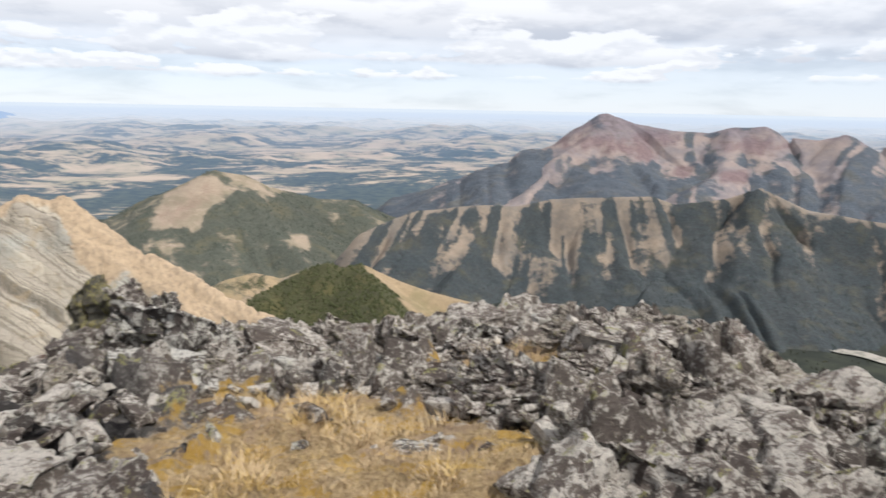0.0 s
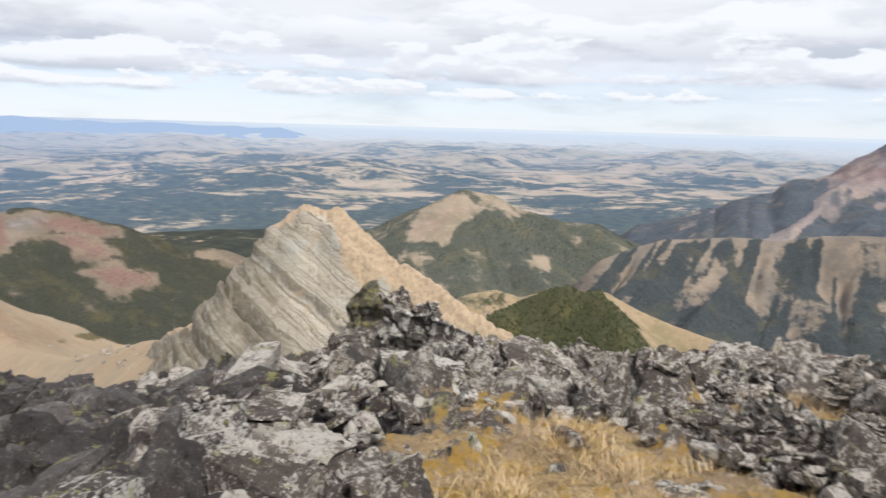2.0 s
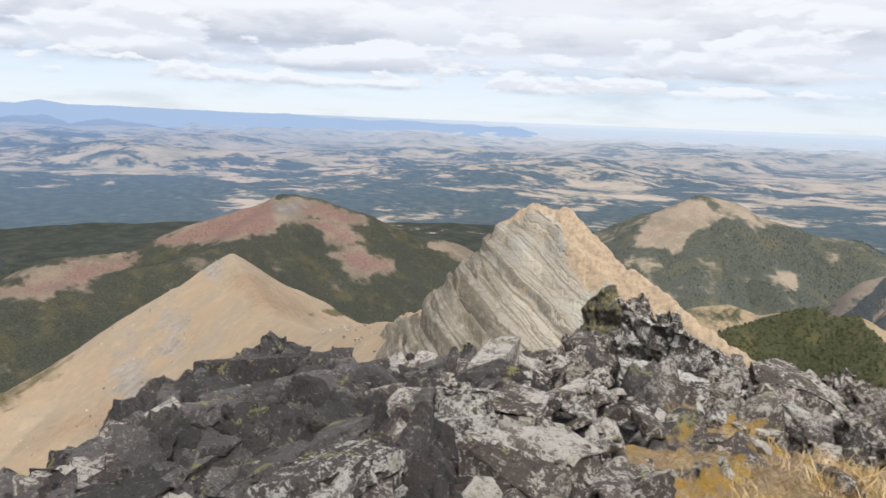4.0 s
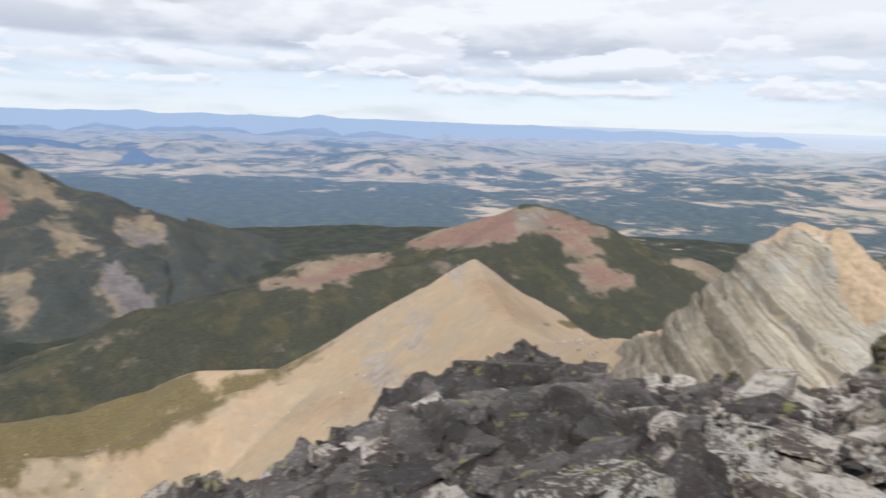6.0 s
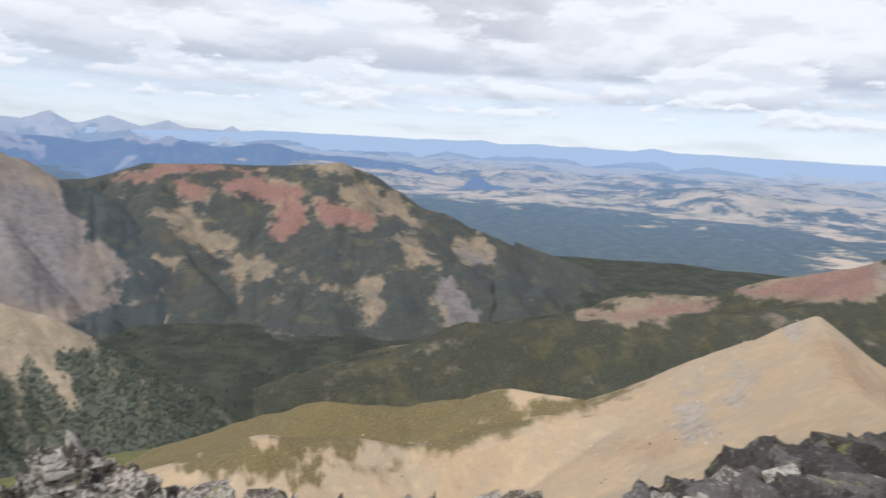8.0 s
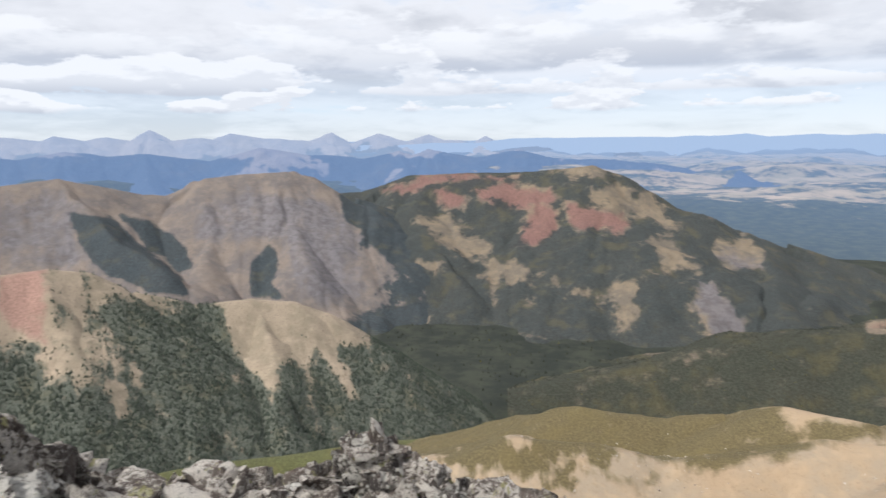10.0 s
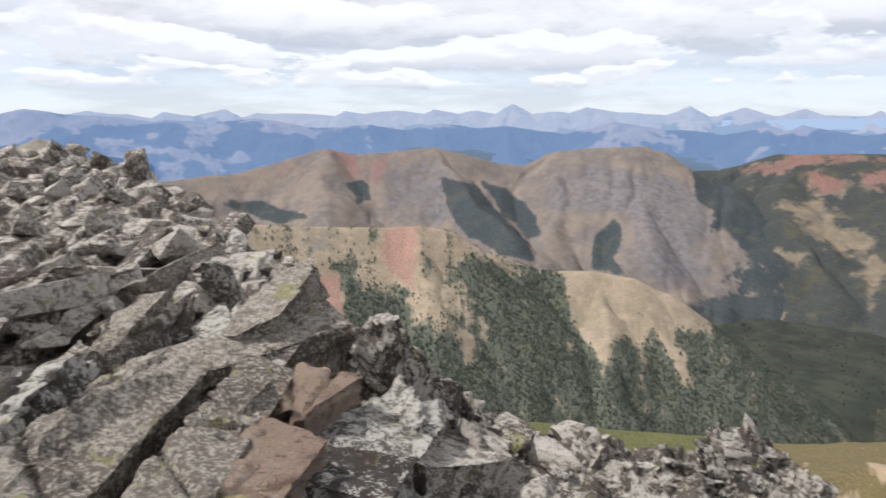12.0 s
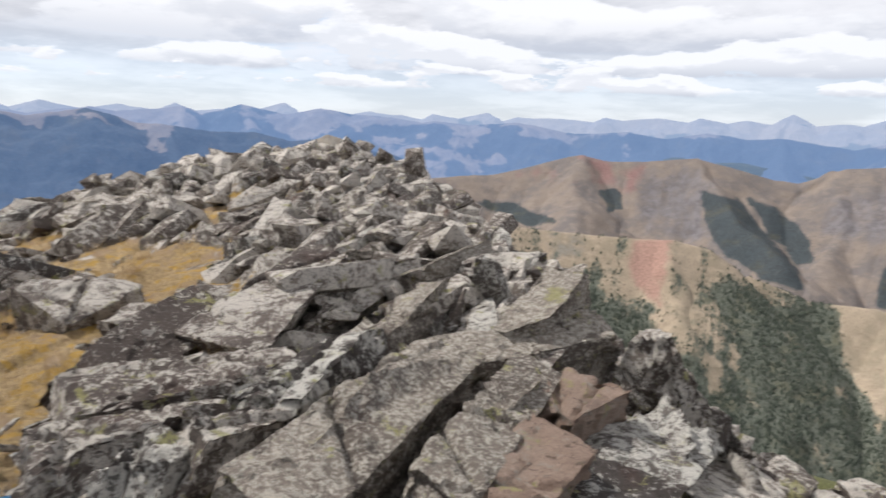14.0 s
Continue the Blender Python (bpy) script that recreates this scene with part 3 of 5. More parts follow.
def cover_hill_a(x, y, h, a, d, dist, flute):
    red = areas((((22.6, -8.72), (21.3, -7.08), (18.5, -5.59), (17.1, -6.41), (19.0, -7.86), (19.6, -9.02), (21.9, -9.13)),), a, d, h)
    tan = areas((((16.8, -5.19), (13.3, -6.4), (14.8, -6.81), (16.0, -6.12)),), a, d, h)
    wood = 0.72 + 0.9 * fbm(x / 90, y / 90, 9, 5, 0.6) - 0.9 * red - 0.7 * tan - 0.6 * patches(((11.5, -11, 0.9, 0.7), (22, -10.5, 1.5, 0.5)), a, d, h)
    return np.clip(wood, 0, 1), 0.5 * red, 0 * a


M_GREEN = slope_material("green_hill", (0.36, 0.29, 0.22), (0.26, 0.22, 0.16), (0.068, 0.080, 0.066), (0.28, 0.19, 0.155), GREY, ragged=1.2)
mountain("wooded_hill", "green wooded hill with a bare pinkish shoulder", M_GREEN, (-2, 36), np.linspace(1650, 2700, 150),
         [(spine((27.5, -10.5, 2100), (25, -9.0, 2140), (21.6, -7.4, 2200), (19.2, -5.6, 2220), (18.2, -4.95, 2230), (16, -5.3, 2230), (13.5, -6.4, 2230),
                 (10, -7.3, 2240), (7.3, -7.4, 2250), (4.1, -8.7, 2300), (0, -10.0, 2350)), 0.50, 10.0),
          (spine((18.2, -4.95, 2230), (14, -9.5, 1980), (11, -12.5, 1800)), 0.5, 14.0)],
         cover_hill_a, (34, 150), 7, (150, 14, 200), category="hill")


def cover_knoll(x, y, h, a, d, dist, flute):
    e = np.degrees(np.arctan2(h - EYE, d))
    right, left = 6.2 + (e + 12.7) * 1.0, 9.9 - (e + 12.4) * 2.1
    a = a + 1.6 * fbm(x / 40, y / 40, 6, 4)
    green = smooth(a, right - 0.4, right + 0.4) * smooth(a, left + 0.5, left - 0.5)
    wood = 0.95 * green + 0.42 * smooth(a, left, left + 1.0) + 0.3 * fbm(x / 30, y / 30, 4, 4)
    return np.clip(wood, 0, 1), 0 * a, 0.3 * smooth(a, 11, 13)


M_KNOLL = slope_material("shrubby_knoll", (0.36, 0.27, 0.17), (0.26, 0.21, 0.12), (0.042, 0.05, 0.022), RED, GREY, 0.45)
mountain("green_knoll", "dark green shrubby knoll with tan flanks", M_KNOLL, (-14, 26), np.linspace(430, 960, 160),
         [(spine((24, -16.5, 640), (17.6, -13.6, 690), (15.4, -13.1, 700), (13.2, -13.6, 700), (11.4, -13.1, 700), (9.5, -12.45, 700), (8.2, -12.9, 700), (6.4, -12.75, 700),
                 (3.6, -14, 690), (0.8, -14.9, 680), (-3.4, -15.8, 660), (-12, -18, 640)), 0.62, 3.0),
          (spine((6.4, -12.75, 700), (5.0, -15.5, 610), (2.5, -18.5, 540)), 0.5, 4.0)],
         cover_knoll, (10, 50), 9, (40, 8, 60), category="hill")


def cover_hill_b(x, y, h, a, d, dist, flute):
    red = areas((((61.2, -10.07), (56.6, -8.18), (52.6, -6.77), (52.0, -9.05), (56.1, -9.65), (60.3, -10.31)), ((72.8, -13.07), (68.2, -12.53), (67.2, -11.35), (62.7, -11.28), (68.2, -13.2)), ((47.7, -11.28), (45.3, -10.78), (42.9, -12.05), (45.1, -12.5)), ((50.5, -7.43), (48.5, -7.03), (45.2, -8.53), (46.8, -8.79))), a, d, h)
    red = np.maximum(red, 0.8 * areas((((49.9, -8.69), (48.0, -8.32), (45.1, -10.1), (46.8, -10.48), (48.9, -9.35)), ((47.3, -11.1), (44.1, -11.33), (43.5, -12.3), (46.5, -11.99))), a, d, h))
    tan = areas((((38.6, -9.74), (36.0, -10.63), (35.5, -11.16), (37.7, -10.63)),), a, d, h)
    tan = np.maximum(tan, 0.7 * patches(((38, -10.3, 1.8, 0.4), (70, -11.8, 4, 0.4)), a, d, h))
    grey = areas((((52.6, -6.8), (49.5, -6.9), (50.5, -8.6), (52.2, -9.0)),), a, d, h)
    wood = 0.80 + 0.9 * fbm(x / 90, y / 90, 14, 6, 0.6) - 1.1 * red - 0.9 * tan - 0.9 * grey
    return np.clip(wood, 0, 1), red, grey * 0.6


mountain("red_patched_hill", "wooded hill with red scree patches", M_HILL_SHADED, (28, 100), np.linspace(950, 2250, 190),
         [(spine((79, -15.2, 1700), (76, -13.9, 1720), (72.4, -12.6, 1740), (69.7, -11.6, 1750), (67.9, -10.9, 1750), (63.3, -10.6, 1760), (58.8, -8.8, 1780),
                 (54.4, -7.4, 1800), (51.2, -6.35, 1800), (48.7, -6.7, 1790), (45.6, -7.7, 1770), (41.2, -9.4, 1750), (37.9, -10.0, 1740),
                 (34, -12.0, 1700), (29, -15, 1650)), 0.44, 10.0),
          (spine((51.2, -6.35, 1800), (56.9, -10.8, 1450), (63.3, -12.0, 1400), (74.2, -13.8, 1330), (81.4, -14.7, 1280), (90.1, -17.6, 1200), (99, -20.2, 1100)), 0.42, 25.0)],
         cover_hill_b, (56, 150), 11, (130, 20, 180), category="hill")


def cover_c(x, y, h, a, d, dist, flute):
    red = areas((((103.3, -3.6), (100.5, -3.4), (97.0, -4.2), (95.9, -4.8), (96.8, -5.4), (101.0, -5.3), (102.5, -4.4)), ((97.9, -5.2), (96.2, -5.6), (96.3, -7.4), (97.8, -8.4), (99.4, -8.8), (99.0, -7.2), (98.4, -6.0)), ((95.0, -5.1), (91.5, -5.8), (90.4, -6.6), (91.0, -7.2), (93.8, -7.3), (95.0, -6.4)), ((106.0, -4.2), (103.5, -4.5), (103.7, -5.4), (105.2, -5.2)), ((110.3, -4.2), (108.0, -3.2), (105.2, -2.8), (100.1, -2.7), (99.3, -2.9), (103.1, -3.3), (106.8, -3.7))), a, d, h, 1.5, 1.5)
    tan = areas((((95.9, -2.6), (93.5, -1.9), (91.4, -2.6), (93.5, -2.7)), ((93.7, -4.2), (91.6, -3.9), (88.8, -4.7), (87.7, -5.6), (87.4, -6.6), (89.2, -6.0), (91.6, -5.1)), ((106.8, -6.7), (104.8, -6.4), (102.4, -7.7), (101.6, -8.8), (101.8, -9.8), (103.5, -9.7), (106.0, -8.1)), ((102.6, -11.1), (100.9, -9.9), (98.7, -10.5), (99.6, -11.4), (101.3, -11.8)), ((89.6, -8.0), (87.7, -7.7), (84.8, -9.6), (85.3, -10.4), (87.6, -10.9), (88.4, -9.3)), ((83.7, -7.9), (81.9, -7.8), (80.6, -8.5), (82.0, -8.9)), ((102.3, -12.6), (101.0, -12.3), (101.2, -13.3)), ((91.3, -11.8), (89.9, -11.9), (89.4, -13.5), (90.7, -14.5)), ((107.7, -14.1), (106.4, -14.2), (106.9, -15.0))), a, d, h, 1.5, 1.5)
    tan = np.maximum(tan, 0.6 * patches(((106, -10.2, 1.6, 0.7), (110, -11.5, 1.3, 1.0), (93.5, -12.2, 1.0, 0.4)), a, d, h))
    grey = areas((((83.9, -8.5), (80.1, -9.1), (79.6, -9.9), (82.4, -9.8)), ((85.2, -11.0), (83.8, -10.7), (81.3, -13.6), (81.2, -14.8), (83.6, -15.0), (84.9, -12.9))), a, d, h, 1.5, 1.5)
    wood = 0.80 + 1.1 * fbm(x / 130, y / 130, 24, 6, 0.64) + 0.2 * smooth(flute, 0.3, 0.7) - 1.0 * red - 0.8 * tan - 0.8 * grey
    return np.clip(wood, 0, 1), np.clip(1.2 * red, 0, 1), 0.9 * grey


mountain("red_topped_mountain", "wooded mountain with red and tan bare top, colours darkened for cloud shade", M_CLOUD_SHADED, (66, 122), np.linspace(1500, 2950, 210),
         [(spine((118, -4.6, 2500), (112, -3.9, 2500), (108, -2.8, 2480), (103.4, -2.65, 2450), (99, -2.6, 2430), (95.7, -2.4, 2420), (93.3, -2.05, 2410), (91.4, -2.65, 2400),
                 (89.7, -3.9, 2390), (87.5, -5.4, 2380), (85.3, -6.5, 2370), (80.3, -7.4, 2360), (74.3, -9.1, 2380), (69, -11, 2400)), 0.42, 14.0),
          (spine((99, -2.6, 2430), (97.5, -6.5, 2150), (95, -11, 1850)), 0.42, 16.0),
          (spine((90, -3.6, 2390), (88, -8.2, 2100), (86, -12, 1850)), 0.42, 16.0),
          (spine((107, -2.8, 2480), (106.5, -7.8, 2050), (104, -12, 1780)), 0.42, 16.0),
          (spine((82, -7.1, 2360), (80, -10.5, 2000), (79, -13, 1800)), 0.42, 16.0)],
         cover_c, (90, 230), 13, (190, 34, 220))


def cover_ijk(x, y, h, a, d, dist, flute):
    red = 0.85 * areas((((143.2, -2.62), (140.8, -2.85), (139.9, -5.31), (141.7, -4.19)), ((139.9, -3.52), (137.8, -3.08), (138.7, -5.31), (139.6, -5.31))), a, d, h) + 0.35 * patches(((146, -4.6, 3.5, 1.0),), a, d, h)
    grey = 0.9 * areas((((124.8, -4.47), (120.2, -3.47), (114.0, -4.91), (111.8, -7.67), (112.1, -13.08), (117.5, -12.73), (118.7, -8.11), (125.1, -7.54)),), a, d, h)
    grey = np.maximum(grey, 0.7 * areas((((137.2, -3.75), (134.5, -2.76), (132.2, -4.6), (133.5, -6.4), (132.1, -9.29), (137.6, -8.68), (139.4, -5.99)),), a, d, h))
    wood = areas((((133.6, -4.98), (131.1, -5.48), (128.8, -7.87), (126.5, -10.23), (126.2, -11.54), (128.7, -11.11), (131.9, -9.28), (133.1, -7.29)), ((130.2, -5.46), (128.4, -5.87), (125.9, -8.0), (125.7, -9.54), (126.5, -9.7), (128.4, -7.86)), ((141.2, -5.31), (139.9, -5.09), (139.6, -6.66), (140.5, -6.88)), ((151.1, -6.8), (148.4, -6.56), (144.8, -7.97), (146.7, -8.38))), a, d, h, 0.8, 0.5)
    wood = np.maximum(wood, areas((((120.9, -9.31), (119.5, -8.16), (118.8, -9.4), (119.5, -11.17), (118.6, -12.39), (121.2, -12.14)), ((113.6, -4.27), (111.2, -4.76), (107.0, -5.3), (106.3, -12.81), (110.5, -9.21), (111.8, -7.67), (113.7, -5.72))), a, d, h, 0.9, 0.6))
    wood = np.maximum(wood, 0.9 * patches(((108, -10.5, 3.0, 3.5),), a, d, h))
    wood = np.maximum(wood, smooth(h, -390, -440))
    wood = wood + 0.10 + 0.35 * fbm(x / 70, y / 70, 34, 5, 0.62) + 0.3 * fbm(a / 0.6, d / 400, 35, 4, 0.6)
    grey = np.clip(grey + 0.9 * fbm(a / 0.7, d / 420, 36, 5, 0.6), 0, 1)
    red = np.clip(red + 0.5 * fbm(a / 0.9, d / 500, 37, 4, 0.6), 0, 1)
    return np.clip(wood, 0, 1), red, grey * 0.8


mountain("scree_mountain", "grey and red scree mountain with two rounded summits", M_MOUNT, (100, 172), np.linspace(1350, 2650, 210),
         [(spine((168, -6.2, 2000), (158, -5.0, 2050), (152.8, -4.55, 2100), (150.1, -4.4, 2120), (147.5, -3.7, 2140), (143.9, -2.65, 2160), (143, -2.5, 2160), (141.2, -2.9, 2160),
                 (138.1, -2.9, 2170), (134.3, -2.4, 2180), (131.8, -3.0, 2190), (128.7, -3.8, 2210), (127, -3.9, 2220), (124, -2.7, 2230),
                 (121, -2.45, 2230), (118, -2.3, 2230), (116.1, -2.7, 2230), (113.6, -4.1, 2240), (109, -5.8, 2270)), 0.55, 10.0),
          (spine((134.3, -2.4, 2180), (131.5, -6.2, 1900), (127.5, -9.6, 1650)), 0.6, 7.0),
          (spine((118, -2.3, 2230), (118, -6.5, 1980), (117, -10.5, 1720)), 0.55, 18.0),
          (spine((124.5, -2.9, 2230), (124, -7.5, 1950), (124.5, -10.5, 1750)), 0.55, 7.0),
          (spine((143, -2.5, 2160), (143, -6.5, 1850), (143, -9, 1650)), 0.55, 12.0)],
         cover_ijk, (36, 130), 17, (64, 15, 120))


def cover_red(x, y, h, a, d, dist, flute):
    e = np.degrees(np.arctan2(h - EYE, d))
    red = areas((((138.5, -8.91), (135.5, -8.76), (136.1, -14.06), (138.0, -12.73), (138.8, -10.48)), ((144.5, -12.46), (142.4, -12.72), (141.9, -14.97), (142.9, -18.53), (144.1, -16.73))), a, d, h, 1.0, 0.6)
    grey = patches(((143.5, -9.9, 2.2, 1.0),), a, d, h)
    wood = areas((((141.9, -12.81), (136.6, -14.16), (135.6, -17.19), (131.8, -19.3), (130.8, -21.88), (142.2, -22.08)), ((131.0, -15.73), (131.8, -13.08), (130.7, -11.71), (127.5, -12.48), (124.4, -12.42), (123.0, -13.57), (121.6, -18.66), (130.8, -21.01))), a, d, h, 2.6, 1.8)
    low = np.interp(a, [100, 111, 114, 124, 131, 143, 150, 160], [-14.5, -15.5, -17.0, -18.6, -18.5, -18.5, -15.5, -13.5])
    wood = np.maximum(wood, smooth(e + 1.6 * fbm(a / 1.2, e / 1.5, 43, 4), low + 1.2, low - 0.8))
    bare = areas((((123.5, -12.37), (118.1, -12.36), (117.8, -16.6), (119.4, -15.46), (119.1, -18.86), (119.8, -20.62), (121.4, -17.78)), ((118.1, -12.57), (115.7, -13.85), (111.9, -16.45), (114.6, -16.06), (112.5, -20.98), (113.3, -21.1), (115.9, -16.41), (117.3, -14.85)), ((117.5, -16.14), (116.7, -16.49), (116.1, -23.13), (116.7, -23.21)), ((132.1, -17.54), (131.3, -17.95), (130.6, -20.13), (131.8, -20.62)), ((130.3, -16.59), (129.6, -16.78), (129.3, -19.19), (130.0, -18.78))), a, d, h, 1.0, 0.7)
    wood = 0.32 + 0.62 * wood + 0.9 * fbm(x / 38, y / 38, 44, 6, 0.66) + 0.75 * fbm(a / 0.55, d / 220, 45, 4, 0.6)
    return np.clip(wood - 0.8 * bare - 0.8 * red, 0, 1), red * 0.85, grey * 0.6


mountain("red_striped_ridge", "tan ridge with red scree stripes above dark conifer forest", M_NEAR, (98, 172), np.linspace(560, 1350, 220),
         [(spine((170, -7.0, 900), (160, -7.4, 950), (152, -7.95, 1000), (148.5, -8.5, 1020), (146, -8.7, 1030), (142.1, -8.9, 1040), (138, -8.95, 1050), (135.5, -8.8, 1050),
                 (133, -9.3, 1060), (131, -10.8, 1070), (128, -11.6, 1080), (125.3, -12.4, 1090), (121.4, -12.3, 1100), (117.9, -12.7, 1110),
                 (115.3, -13.8, 1110), (112.6, -15.6, 1110), (108, -18.5, 1100), (103, -21.5, 1090)), 0.68, 6.0),
          (spine((121.4, -12.3, 1100), (120, -17.5, 980), (119, -22.0, 880)), 0.62, 6.0),
          (spine((135.5, -8.8, 1050), (134.5, -15.5, 900), (133.5, -22.0, 800)), 0.62, 10.0)],
         cover_red, (26, 90), 19, (75, 9, 90))


mountain("brown_peak", "small brown scree peak beyond the summit ridge", M_NEAR, (152, 178), np.linspace(620, 1150, 90),
         [(spine((176, -7.0, 900), (169, -4.6, 900), (165.4, -2.46, 900), (164.5, -1.93, 900), (163.5, -1.48, 900), (162.6, -1.72, 900),
                 (161.9, -2.4, 900), (160.5, -3.6, 900), (157, -6.5, 900)), 0.6, 2.0)],
         lambda x, y, h, a, d, dist, flute: (0.25 + 0.5 * fbm(x / 30, y / 30, 5, 4), 0.3 + 0 * a, 0.6 + 0 * a), (12, 50), 37, (40, 6, 60))


# ---------------------------------------------------------------- our own mountain: saddle, tan peak, summit
def cover_tan(x, y, h, a, d, dist, flute):
    olive = areas((((98.0, -23.43), (93.9, -21.44), (88.4, -21.4), (80.0, -21.82), (71.5, -19.59), (67.9, -18.14), (69.2, -19.46), (77.1, -22.42), (82.8, -24.62), (89.4, -24.65)),), a, d, h, 2.0)
    olive = np.maximum(olive, 0.45 * areas((((109.0, -25.75), (98.5, -23.8), (88.5, -24.9), (82.8, -24.62), (86.6, -26.23), (90.4, -27.81)),), a, d, h, 3.0))
    olive = np.maximum(olive, 0.9 * patches(((46.8, -15.9, 2.2, 0.5), (98, -25, 8, 2.0)), a, d, h))
    olive = np.maximum(olive, 0.85 * smooth(a + 6 * fbm(x / 40, y / 40, 5, 3), 74, 82) * smooth(d, 415, 435))
    grey = patches(((60.5, -16.5, 1.2, 2.5), (63.5, -20, 1.6, 3), (57.2, -12.5, 1.3, 1.4)), a, d, h)
    rust = areas((((55.4, -11.4), (51.0, -14.4), (47.0, -16.4), (50.0, -16.8), (54.5, -15.5), (56.5, -13.0)), ((75, -24.5), (66, -21.5), (60, -19), (66, -24))), a, d, h, 2.0, 1.5)
    return np.clip(0.78 * olive + 0.12 + 0.5 * fbm(x / 14, y / 14, 3, 5, 0.6), 0, 1), 0.6 * rust, grey * 0.65


mountain("tan_peak", "smooth tan scree peak joined by a narrow saddle", M_TAN, (34, 118), np.concatenate([np.linspace(100, 260, 90), np.linspace(263, 640, 130)]),
         [(spine((40, -16.6, 130), (43.7, -16.7, 160), (48.6, -17.3, 215), (52, -16.4, 290), (54.5, -13.2, 380), (55.7, -11.05, 450)), 0.66, 2.0),
          (spine((55.7, -11.05, 450), (58, -12.9, 470), (60.4, -14.7, 500)), 0.8, 3.0),
          (spine((55.7, -11.05, 450), (51, -14.0, 470), (45, -16.6, 480)), 0.7, 3.0),
          (spine((73, -20.0, 440), (77.9, -19.6, 460), (82.5, -21.0, 470), (86.5, -21.8, 470), (90.4, -21.6, 470), (94.5, -21.3, 470), (99, -23.4, 460)), 0.5, 6.0),
          (spine((68, -20.8, 400), (75.2, -21.6, 390), (79.4, -23.3, 375), (86.7, -24.7, 360), (92.7, -24.1, 355), (99, -23.8, 350), (108, -26.5, 340)), 0.5, 5.0)],
         cover_tan, (7, 34), 23, (26, 3.0, 40), step=0.16)


def cover_spur(x, y, h, a, d, dist, flute):
    return np.clip(0.9 + 0.4 * fbm(x / 20, y / 20, 3, 4), 0, 1), 0 * a, 0 * a


M_SPUR = slope_material("green_turf", (0.22, 0.18, 0.10), (0.17, 0.15, 0.08), (0.105, 0.11, 0.045), RED, GREY, 0.5)
mountain("grassy_spur", "low olive green grassy spur below the summit", M_SPUR, (98, 150), np.linspace(420, 740, 70),
         [(spine((150, -25.5, 560), (138, -25.0, 590), (128, -24.7, 600), (118, -24.8, 600), (110, -24.3, 590), (104, -24.0, 560), (99, -24.0, 500)), 0.5, 14.0)],
         cover_spur, (9, 60), 29, (45, 5, 60), category="hill")


# ---------------------------------------------------------------- far woods
def tree_material(name, dark, light, autumn=True):
    m, n = material(name)
    pick = n.add("ShaderNodeNewGeometry").outputs["Random Per Island"]
    n.add("ShaderNodeOutputMaterial", {0: principled(n, n.mix(n.step(pick, 0.978, 0.98) if autumn else 0.0, n.mix(pick, dark, light), [2.6 * light[0], 2.0 * light[1], 0.7 * light[2]]), 0.9)})
    return m


def conifer(seed):
    rnd = random.Random(seed)
    v, t = [(0, 0, 1.0)], []
    for ring, (z, r) in enumerate(((0.5, 0.16), (0.0, 0.27))):
        for k in range(4):
            q = 6.283 * (k + 0.5 * ring) / 4
            v.append((math.cos(q) * r * rnd.uniform(0.75, 1.25), math.sin(q) * r * rnd.uniform(0.75, 1.25), z + rnd.uniform(-0.06, 0.06)))
    for k in range(4):
        j = (k + 1) % 4
        t += [(0, 1 + k, 1 + j), (1 + k, 5 + k, 1 + j), (1 + j, 5 + k, 5 + j)]
    return np.array(v, float), np.array(t)


FIRS = [conifer(k) for k in range(4)]
M_FIR = tree_material("conifer_foliage", (0.066, 0.081, 0.065), (0.096, 0.11, 0.083), False)
# darker copy of the conifer foliage, with cloud shade put into its colour
M_FIR_SHADED = tree_material("cloud_shaded_conifer_foliage", (0.037, 0.042, 0.030), (0.052, 0.056, 0.040))
# blue distance haze is put into this foliage colour
M_FIR_FAR = tree_material("haze_tinted_conifer_foliage", (0.050, 0.066, 0.066), (0.074, 0.094, 0.088), False)
M_FIR_GREEN = tree_material("green_conifer_foliage", (0.066, 0.078, 0.066), (0.088, 0.10, 0.08), False)
M_SHRUB = tree_material("shrub_foliage", (0.045, 0.053, 0.022), (0.072, 0.078, 0.034), False)


def forest(name, label, where, count, tall, mat, seed, limit=0.6, spread=1.0):
    x, y, h, wood, keep = GRIDS[where]
    g = np.random.default_rng(seed)
    ok = np.argwhere((wood[:-1, :-1] > limit) & keep[:-1, :-1] & (h[:-1, :-1] > FLOOR - 40))
    far = np.hypot(x[ok[:, 0], ok[:, 1]], y[ok[:, 0], ok[:, 1]]) * wood[ok[:, 0], ok[:, 1]] ** 2
    pick = ok[g.choice(len(ok), count, p=far / far.sum())]
    i, j, s, t = pick[:, 0], pick[:, 1], g.random(count), g.random(count)
    place = np.stack([(q[i, j] * (1 - s) + q[i + 1, j] * s) * (1 - t) + (q[i, j + 1] * (1 - s) + q[i + 1, j + 1] * s) * t for q in (x, y, h)], -1)
    size = tall * g.uniform(0.5, 1.25, count)
    place[:, 2] -= size * 0.06
    zero = np.zeros(count)
    turns = turned(zero, zero, g.uniform(0, 360, count), size * spread, size * spread, size)
    woods = joined(name, label, "", FIRS, g.integers(4, size=count), turns, place, zero.astype(int), (mat,))
    woods.parent = bpy.data.objects[where]
    return woods


forest("conifer_forest", "dark conifer forest on the ridge slope", "red_striped_ridge", 42000, 4.6, M_FIR, 1, 0.3)
forest("conifer_forest", "dense conifers covering the wooded hill, darkened for cloud shade", "red_patched_hill", 22000, 2.7, M_FIR_SHADED, 2, 0.7)
